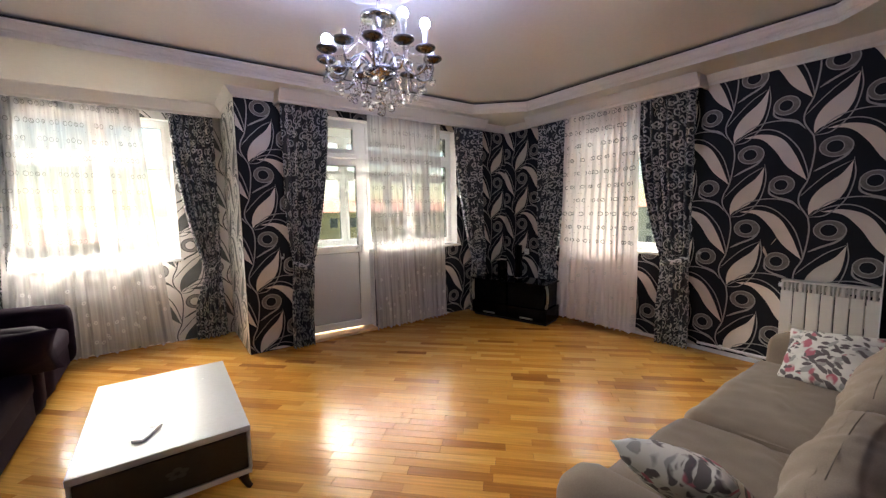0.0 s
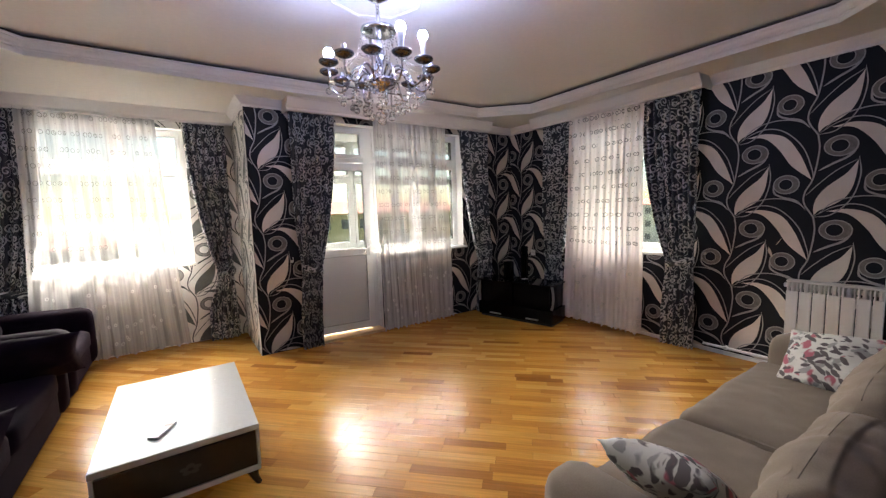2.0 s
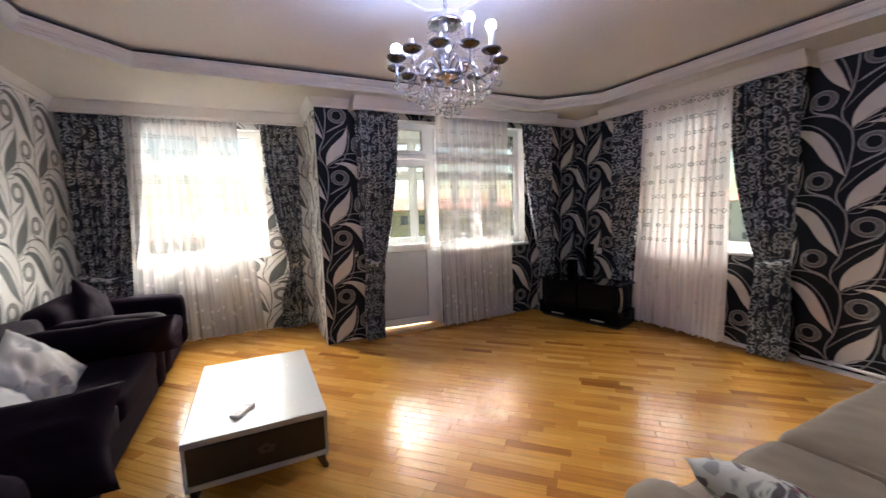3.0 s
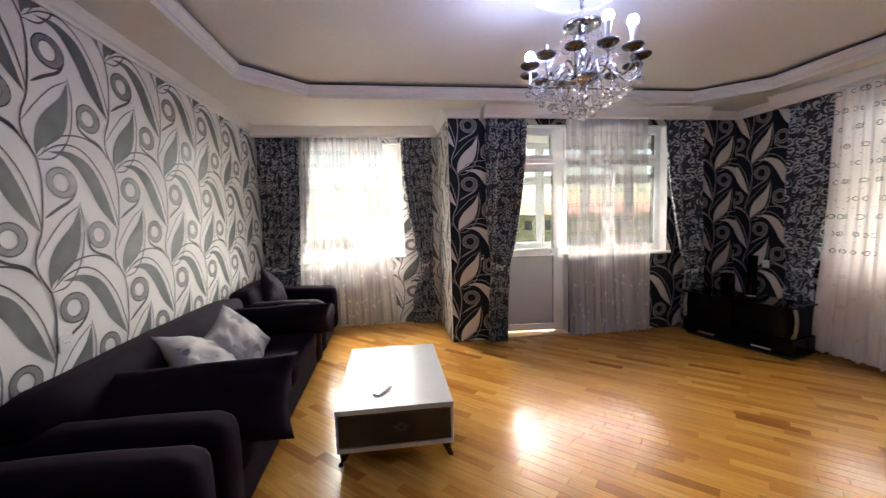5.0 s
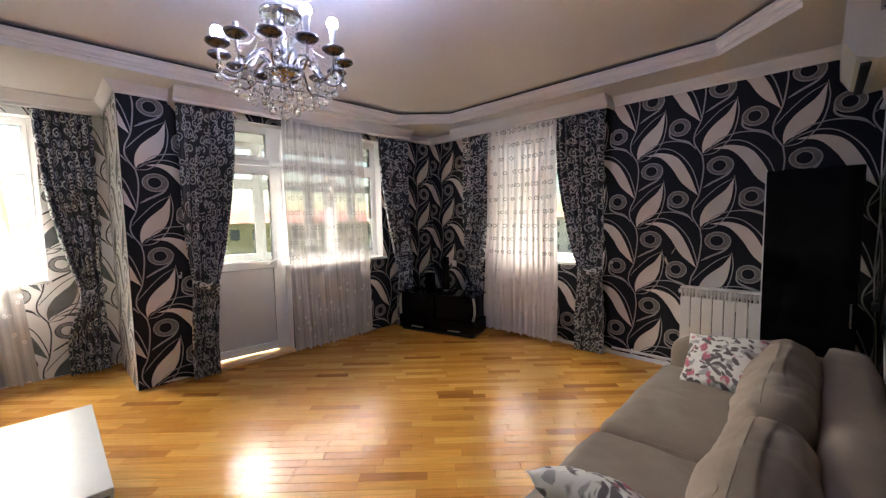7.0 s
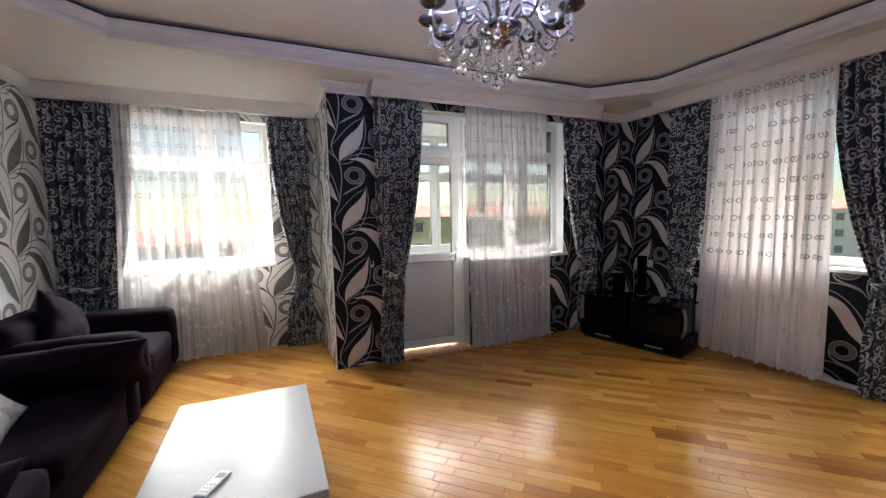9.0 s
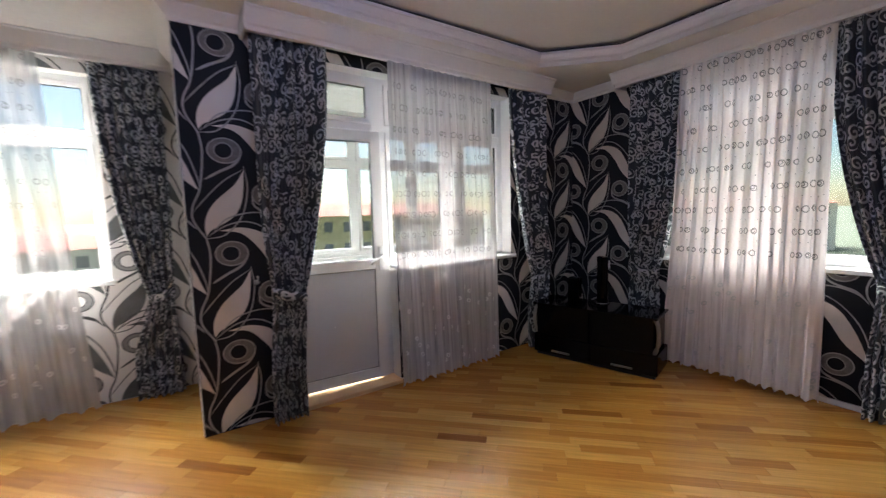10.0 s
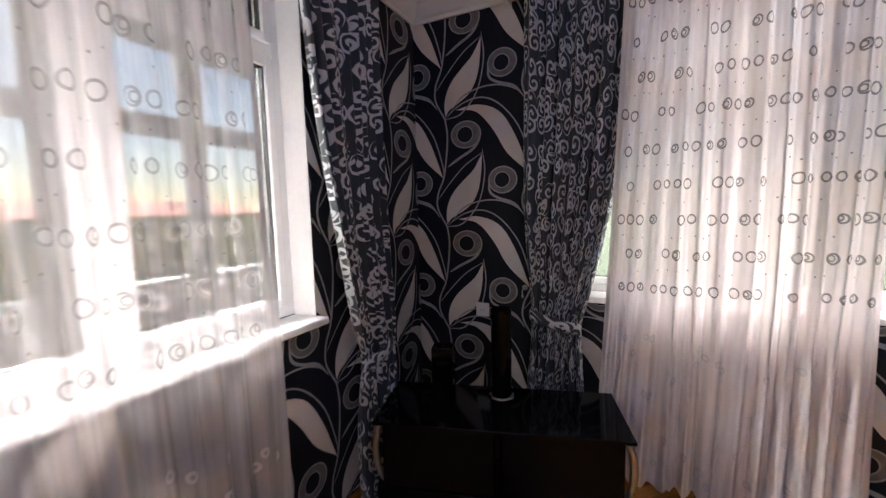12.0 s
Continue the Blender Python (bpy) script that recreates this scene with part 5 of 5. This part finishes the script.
def chandelier():
    cx, cy = 1.102, 2.122
    c = thing("chandelier", "chrome crystal chandelier with three lit bulbs", "chandelier", pose(cx, cy, 0))
    part("ceiling_rose", lathe(bmesh.new(), [(0.075, ZU - 0.001), (0.078, ZU - 0.012), (0.05, ZU - 0.03), (0.022, ZU - 0.045), (0.0, ZU - 0.046)], 24), M_CHROME, c, smooth=True)
    for k in range(5):
        part("chain_link", tube(bmesh.new(), [(0.011 * math.cos(t) * (k % 2), 0.011 * math.cos(t) * (1 - k % 2), ZU - 0.05 - 0.018 * k + 0.019 * math.sin(t)) for t in np.linspace(0, 2 * math.pi, 13)], 0.0028, 6), M_CHROME, c, smooth=True)
    part("stem", lathe(bmesh.new(), [(0.006, 2.62), (0.012, 2.60), (0.012, 2.52), (0.02, 2.50), (0.014, 2.46), (0.03, 2.40), (0.034, 2.36), (0.018, 2.31), (0.016, 2.27), (0.05, 2.25), (0.095, 2.235), (0.10, 2.215), (0.05, 2.19), (0.02, 2.17), (0.0, 2.16)], 24), M_CHROME, c, "turned chrome stem", smooth=True)
    part("crown", lathe(bmesh.new(), [(0.095, 2.505), (0.105, 2.51), (0.105, 2.525), (0.07, 2.535), (0.012, 2.54)], 28), M_CHROME, c, "chrome crown ring", smooth=True)
    part("lower_dish", lathe(bmesh.new(), [(0.0, 2.205), (0.085, 2.212), (0.10, 2.228), (0.085, 2.232), (0.0, 2.225)], 28), M_CUP, c, smooth=True)

    bead = bmesh.new()
    bmesh.ops.create_icosphere(bead, subdivisions=1, radius=0.0085)
    bead_me = bpy.data.meshes.new("bead")
    bead.to_mesh(bead_me)
    bead.free()
    bead_me.materials.append(M_CRYSTAL)
    drop = bmesh.new()
    bmesh.ops.create_icosphere(drop, subdivisions=2, radius=0.019)
    lathe(drop, [(0.002, 0.018), (0.002, 0.03)], 6)
    drop_me = bpy.data.meshes.new("crystal_ball")
    drop.to_mesh(drop_me)
    drop.free()
    drop_me.materials.append(M_CRYSTAL)
    joined = bmesh.new()

    def bead_at(p, s=1.0):
        joined.from_mesh(bead_me)
        joined.verts.ensure_lookup_table()
        for v in joined.verts[-12:]:
            v.co = v.co * s + Vector(p)

    def ball_at(p, s=1.0):
        o = new("crystal_ball", drop_me)
        o.matrix_basis = pose(*p) @ Matrix.Scale(s, 4)
        o.parent = c

    azn = math.degrees(math.atan2(cy, cx)) + 180 - 6
    for k in range(12):
        az = radians(azn + 30 * k)
        ca, sa = math.cos(az), math.sin(az)

        def P(r, z, da=0.0):
            return (r * math.cos(az + da), r * math.sin(az + da), z)

        R = 0.308
        arm = part("arm", tube(bmesh.new(), [tuple(p) for p in curve([P(0.05, 2.24), P(0.11, 2.295), P(0.17, 2.265), P(0.21, 2.185), P(0.26, 2.165), P(R - 0.005, 2.205), P(R, 2.277)], 26)], 0.0065, 8), M_CHROME, c, smooth=True)
        part("cup", lathe(bmesh.new(), [(0.012, 2.266), (0.042, 2.277), (0.056, 2.289), (0.054, 2.297), (0.038, 2.304), (0.0, 2.304)], 18, (R * ca, R * sa, 0)), M_CUP, arm, "smoked chrome cup", smooth=True)
        lit = k in (10, 1, 2)
        if k in (1, 2):
            part("candle_sleeve", lathe(bmesh.new(), [(0.013, 2.304), (0.014, 2.35), (0.019, 2.385), (0.021, 2.395)], 16, (R * ca, R * sa, 0)), M_PVC, arm, "white bulb neck", smooth=True)
            top = 2.392
        else:
            part("socket", lathe(bmesh.new(), [(0.013, 2.304), (0.013, 2.337), (0.0, 2.338)], 12, (R * ca, R * sa, 0)), M_IRON, arm)
            top = 2.312
        if lit:
            part("bulb", lathe(bmesh.new(), [(0.018, top), (0.026, top + 0.017), (0.027, top + 0.031), (0.019, top + 0.048), (0.0, top + 0.055)], 18, (R * ca, R * sa, 0)), M_BULB, arm, "lit globe bulb", smooth=True)
        # bead strings: from the crown down to the cups, and hanging drops
        for i in range(22):
            t = i / 21
            r = 0.10 + (R - 0.12) * t ** 1.5
            bead_at(P(r, 2.505 - 0.22 * t - 0.07 * math.sin(math.pi * t), 0.26), 0.55)
        for i in range(14):
            t = i / 13
            bead_at(P(0.095 - 0.055 * t, 2.50 - 0.22 * t), 0.5)
        for i in range(4):
            bead_at(P(R, 2.27 - 0.02 * i - 0.005, 0.09), 0.6)
        ball_at(P(R, 2.17, 0.09), 1.1)
        for i in range(3):
            bead_at(P(0.23, 2.19 - 0.02 * i), 0.8)
        ball_at(P(0.23, 2.105), 1.05)
        for i in range(4):
            bead_at(P(0.165, 2.18 - 0.02 * i, 0.26), 0.8)
        ball_at(P(0.165, 2.07, 0.26), 1.05)
        if k % 2 == 0:
            for i in range(6):
                bead_at(P(0.10, 2.20 - 0.02 * i), 0.85)
            ball_at(P(0.10, 2.055), 1.15)
        if k % 3 == 0:
            for i in range(7):
                bead_at(P(0.06, 2.17 - 0.02 * i, 0.2), 0.85)
            ball_at(P(0.06, 2.015, 0.2), 1.2)
    ball_at((0, 0, 1.995), 1.5)
    bs = part("bead_string", joined, M_CRYSTAL, c, "strings of small crystal beads")
    tagged(bs, kind="stuff")


chandelier()
rosette = [(1.102 + 0.30 * math.cos(t), 2.122 + 0.30 * math.sin(t)) for t in np.linspace(0, 2 * math.pi, 9)[:-1]]
structure("trim_ceiling_rosette", sweep(bmesh.new(), rosette, [(0, ZU - 0.0005), (0.0, ZU - 0.010), (0.012, ZU - 0.014), (0.022, ZU - 0.008), (0.022, ZU - 0.0005)], closed=True), M_TRIM, "thin white plaster rosette round the chandelier", "moulding")

# ---- outdoors ----
M_GRASS = mat("grass", (0.045, 0.055, 0.028), 0.95, var=0.4, scale=0.05, fine=1.2)
M_YELLOW = mat("ochre_render", (0.80, 0.65, 0.36), 0.8, var=0.08, scale=0.4, fine=4)
M_ROOF = mat("red_roof", (0.34, 0.10, 0.07), 0.9, var=0.15, scale=0.6, fine=6)
M_PALE = mat("pale_render", (0.74, 0.68, 0.61), 0.8, var=0.08, scale=0.4, fine=4)
M_WIN = mat("dark_window", (0.20, 0.19, 0.19), 0.3)
M_LEAF = mat("foliage", (0.09, 0.12, 0.05), 0.9, var=0.4, scale=1.5, fine=9)
M_BARK = mat("bark", (0.12, 0.09, 0.06), 0.9, var=0.3, scale=3)
GZ = -9.0
structure("ground", boxes((-1500, 1500, 6.2, 2500, GZ - 1, GZ), (4.9, 1500, -1500, 6.2, GZ - 1.001, GZ - 0.001)), M_GRASS, "hazy green ground far below the windows", "ground")


def house(m, w, d, storeys, wall, label, bays):
    h = thing("apartment_house", label, "building", m)
    ht = 3.45 * storeys
    part("wall", boxes((-w / 2, w / 2, 0, d, 0, ht)), wall, h)
    bm = bmesh.new()
    e = 0.5
    lo = [bm.verts.new(p) for p in ((-w / 2 - e, -e, ht), (w / 2 + e, -e, ht), (w / 2 + e, d + e, ht), (-w / 2 - e, d + e, ht))]
    hi = [bm.verts.new(p) for p in ((-w / 2 + d / 2, d / 2, ht + 2.1), (w / 2 - d / 2, d / 2, ht + 2.1))]
    for f in ((lo[0], lo[1], hi[1], hi[0]), (lo[2], lo[3], hi[0], hi[1]), (lo[1], lo[2], hi[1]), (lo[3], lo[0], hi[0]), (lo[3], lo[2], lo[1], lo[0])):
        bm.faces.new(f)
    part("roof", bm, M_ROOF, h, "red hipped roof")
    win = boxes((-0.65, 0.65, -0.03, 0.05, 0, 1.5))
    box(win, -0.72, 0.72, -0.05, 0.03, -0.08, 0.0)
    me = bpy.data.meshes.new("window")
    win.to_mesh(me)
    win.free()
    me.materials.append(M_WIN)
    for s in range(storeys):
        for b in range(bays):
            o = new("window", me)
            o.matrix_basis = pose(-w / 2 + w * (b + 0.5) / bays, 0, 1.0 + 3.45 * s)
            o.parent = h


house(pose(26, 62, GZ, 0, 0, -8), 46, 13, 3, M_YELLOW, "ochre three-storey block of flats with a red roof", 15)
house(pose(-22, 70, GZ, 0, 0, 6), 34, 12, 2, M_PALE, "pale two-storey house with a red roof", 9)
house(pose(-58, 85, GZ, 0, 0, 14), 30, 12, 3, M_YELLOW, "ochre block of flats with a red roof far off", 8)
house(pose(110, 42, GZ, 0, 0, -65), 40, 12, 3, M_PALE, "pale block of flats across the field", 11)


def tree(x, y, h, seed):
    rng = random.Random(seed)
    t = thing("tree", "broad green tree in front of the houses", "tree", pose(x, y, GZ), group="trees outside")
    bm = bmesh.new()
    tube(bm, [(0, 0, 0), (0.1, 0, h * 0.3), (0.0, 0.15, h * 0.6), (0.1, 0.1, h * 0.85)], [0.22, 0.17, 0.1, 0.04], 8)
    for k in range(5):
        a = rng.uniform(0, 6.28)
        z = h * rng.uniform(0.35, 0.6)
        tube(bm, [(0.05, 0.05, z), (math.cos(a) * h * 0.14, math.sin(a) * h * 0.14, z + h * 0.13), (math.cos(a) * h * 0.24, math.sin(a) * h * 0.24, z + h * 0.2)], [0.08, 0.05, 0.02], 6)
    part("trunk", bm, M_BARK, t)
    verts, faces = [], []
    for k in range(900):
        a, b = rng.uniform(0, 6.28), rng.uniform(-1, 1)
        r = h * 0.32 * rng.uniform(0.45, 1.0) * (1 + 0.35 * noise.noise(Vector((math.cos(a) * 2 + seed, math.sin(a) * 2, b * 2))))
        c = Vector((r * math.cos(a) * math.sqrt(1 - b * b), r * math.sin(a) * math.sqrt(1 - b * b), h * 0.68 + r * b * 0.95))
        u = Vector((rng.uniform(-1, 1), rng.uniform(-1, 1), rng.uniform(-1, 1))).normalized()
        w = u.orthogonal().normalized()
        s = rng.uniform(0.16, 0.34)
        n0 = len(verts)
        verts += [c - u * s, c + w * s * 0.5, c + u * s, c - w * s * 0.5]
        faces.append((n0, n0 + 1, n0 + 2, n0 + 3))
    me = bpy.data.meshes.new("crown")
    me.from_pydata(verts, [], faces)
    me.materials.append(M_LEAF)
    o = new("crown", me)
    o.parent = t


for k, (x, y, h) in enumerate(((-8, 40, 7), (-14, 44, 6.5), (-3, 46, 6), (-20, 38, 7.5), (4, 44, 6.2), (13, 42, 6.4), (20, 47, 6.0), (-27, 46, 7))):
    tree(x, y, h, 30 + k)

# ---- small things on the walls ----


def tieback_hook(m):
    h = thing("tieback_hook", "small metal curtain hook on the wallpaper", "hook", m, group="curtain hooks")
    part("plate", lathe(bmesh.new(), [(0.016, 0.0), (0.016, 0.004), (0.0, 0.006)], 12), M_IRON, h, smooth=True)
    part("hook", tube(bmesh.new(), [(0, 0, 0.004), (0, 0, 0.05), (0.0, 0.012, 0.062), (0, 0.03, 0.064), (0, 0.04, 0.058)], 0.004, 8), M_IRON, h, smooth=True)
    part("knob", lathe(bmesh.new(), [(0.0, -0.008), (0.007, -0.004), (0.008, 0.0), (0.006, 0.005), (0.0, 0.008)], 10, (0, 0.042, 0.056)), M_IRON, h, smooth=True)


tieback_hook(pose(XR - 0.0035, 3.515, 0.95, 0, -90, 0) @ pose(0, 0, 0, 0, 0, 90))
tieback_hook(pose(XR - 0.0035, 1.575, 0.95, 0, -90, 0) @ pose(0, 0, 0, 0, 0, 90))
tieback_hook(pose(0.985, YD - 0.0035, 0.95, 90, 0, 0))
tieback_hook(pose(3.72, YD - 0.0035, 0.82, 90, 0, 0))

# torn patch of the dark wallpaper above the radiator
torn = bmesh.new()
rngt = random.Random(3)
c0 = [(0.012 * math.cos(a) * rngt.uniform(0.6, 1.2), 0.045 * math.sin(a) * rngt.uniform(0.7, 1.1)) for a in np.linspace(0, 2 * math.pi, 12)[:-1]]
torn.faces.new([torn.verts.new((XR - 0.0048, 1.075 - u + 0.3 * v, 1.0 + v)) for u, v in c0])
c1 = [(0.004 * math.cos(a), 0.03 * math.sin(a)) for a in np.linspace(0, 2 * math.pi, 9)[:-1]]
torn.faces.new([torn.verts.new((XR - 0.0048, 1.02 - u - 0.6 * v, 1.09 + v)) for u, v in c1])
part("torn_patch", torn, mat("bare_plaster", (0.5, 0.42, 0.34), 0.8, var=0.1, scale=30), wall_right, "bare torn patch")

# cable and plug beside the fridge
cable = thing("power_cable", "white power cable hanging beside the refrigerator", "cable")
part("lead", tube(bmesh.new(), [tuple(p) for p in curve([(3.93, YB + 0.03, 2.10), (3.95, YB + 0.035, 1.8), (3.92, YB + 0.03, 1.4), (3.96, YB + 0.035, 1.1), (3.93, YB + 0.03, 0.82)], 30)], 0.004, 6), M_PVC, cable, smooth=True)
part("plug", boxes((3.91, 3.95, YB + 0.004, YB + 0.04, 0.77, 0.825), bevel=0.006), M_PVC, cable)

# ---- parquet strips, laid diagonally ----
SL, SW = 0.46, 0.069
DIR = Vector((math.cos(radians(-45)), math.sin(radians(-45)), 0))
ACR = Vector((math.cos(radians(45)), math.sin(radians(45)), 0))
floor_ob = bpy.data.objects["floor"]


def inside(p):
    x, y = p
    return XL < x < XR and (YB < y < YD or (x < PX and YD <= y < YW))


strip_meshes = []
for k, ln in enumerate((0.30, 0.38, 0.46, 0.54)):
    bm = bmesh.new()
    box(bm, -ln / 2 + 0.0004, ln / 2 - 0.0004, -SW / 2 + 0.0004, SW / 2 - 0.0004, -0.012, 0.0, 0.0007, 1)
    me = bpy.data.meshes.new("parquet_strip")
    bm.to_mesh(me)
    bm.free()
    me.materials.append(M_STRIP)
    strip_meshes.append((ln, me))
rngp = random.Random(77)
near, rest = [], []
row = -60
while row < 110:
    off = row * SW
    pos = -6.0 + rngp.uniform(0, 0.4)
    while pos < 6.0:
        k = rngp.choice((0, 1, 1, 2, 2, 3))
        ln = strip_meshes[k][0]
        c = DIR * (pos + ln / 2) + ACR * off
        pos += ln
        ends = [(c + DIR * s * ln / 2 + ACR * q * SW / 2) for s in (-1, 1) for q in (-1, 1)]
        flags = [inside((e.x, e.y)) for e in ends]
        if not any(flags) and not inside((c.x, c.y)):
            continue
        if all(flags) and 0.6 < c.x < 3.6 and 0.9 < c.y < 4.0 and len(near) < 300:
            near.append((c, k))
        else:
            rest.append((c, k))
    row += 1
for c, k in near:
    o = new("parquet_strip", strip_meshes[k][1])
    o.matrix_basis = pose(c.x, c.y, 0, 0, 0, -45)
    o.parent = floor_ob
verts, faces = [], []
for c, k in rest:
    h, w = strip_meshes[k][0] / 2 - 0.0004, SW / 2 - 0.0004
    span = [q for q in np.linspace(-h, h, 25) if inside(((c + DIR * q).x, (c + DIR * q).y))]
    if not span:
        span = [q for q in np.linspace(-h, h, 25) if any(inside(((c + DIR * q + ACR * e).x, (c + DIR * q + ACR * e).y)) for e in (-w, w))]
    lo, hi = max(-h, min(span) - 0.05), min(h, max(span) + 0.05)
    c, h = c + DIR * (lo + hi) / 2, (hi - lo) / 2
    n0 = len(verts)
    for z, s in ((-0.012, 0.0), (-0.0007, 0.0), (0.0, 0.0007)):
        verts += [c + DIR * (a * (h - s)) + ACR * (b * (w - s)) + Vector((0, 0, z)) for a, b in ((-1, -1), (1, -1), (1, 1), (-1, 1))]
    for r in (0, 4):
        faces += [(n0 + r + i, n0 + r + (i + 1) % 4, n0 + r + 4 + (i + 1) % 4, n0 + r + 4 + i) for i in range(4)]
    faces.append((n0 + 8, n0 + 9, n0 + 10, n0 + 11))
me = bpy.data.meshes.new("parquet_strips")
me.from_pydata(verts, [], faces)
me.materials.append(M_STRIPS)
o = new("parquet_strips", me)
o.parent = floor_ob
tagged(o, kind="stuff")
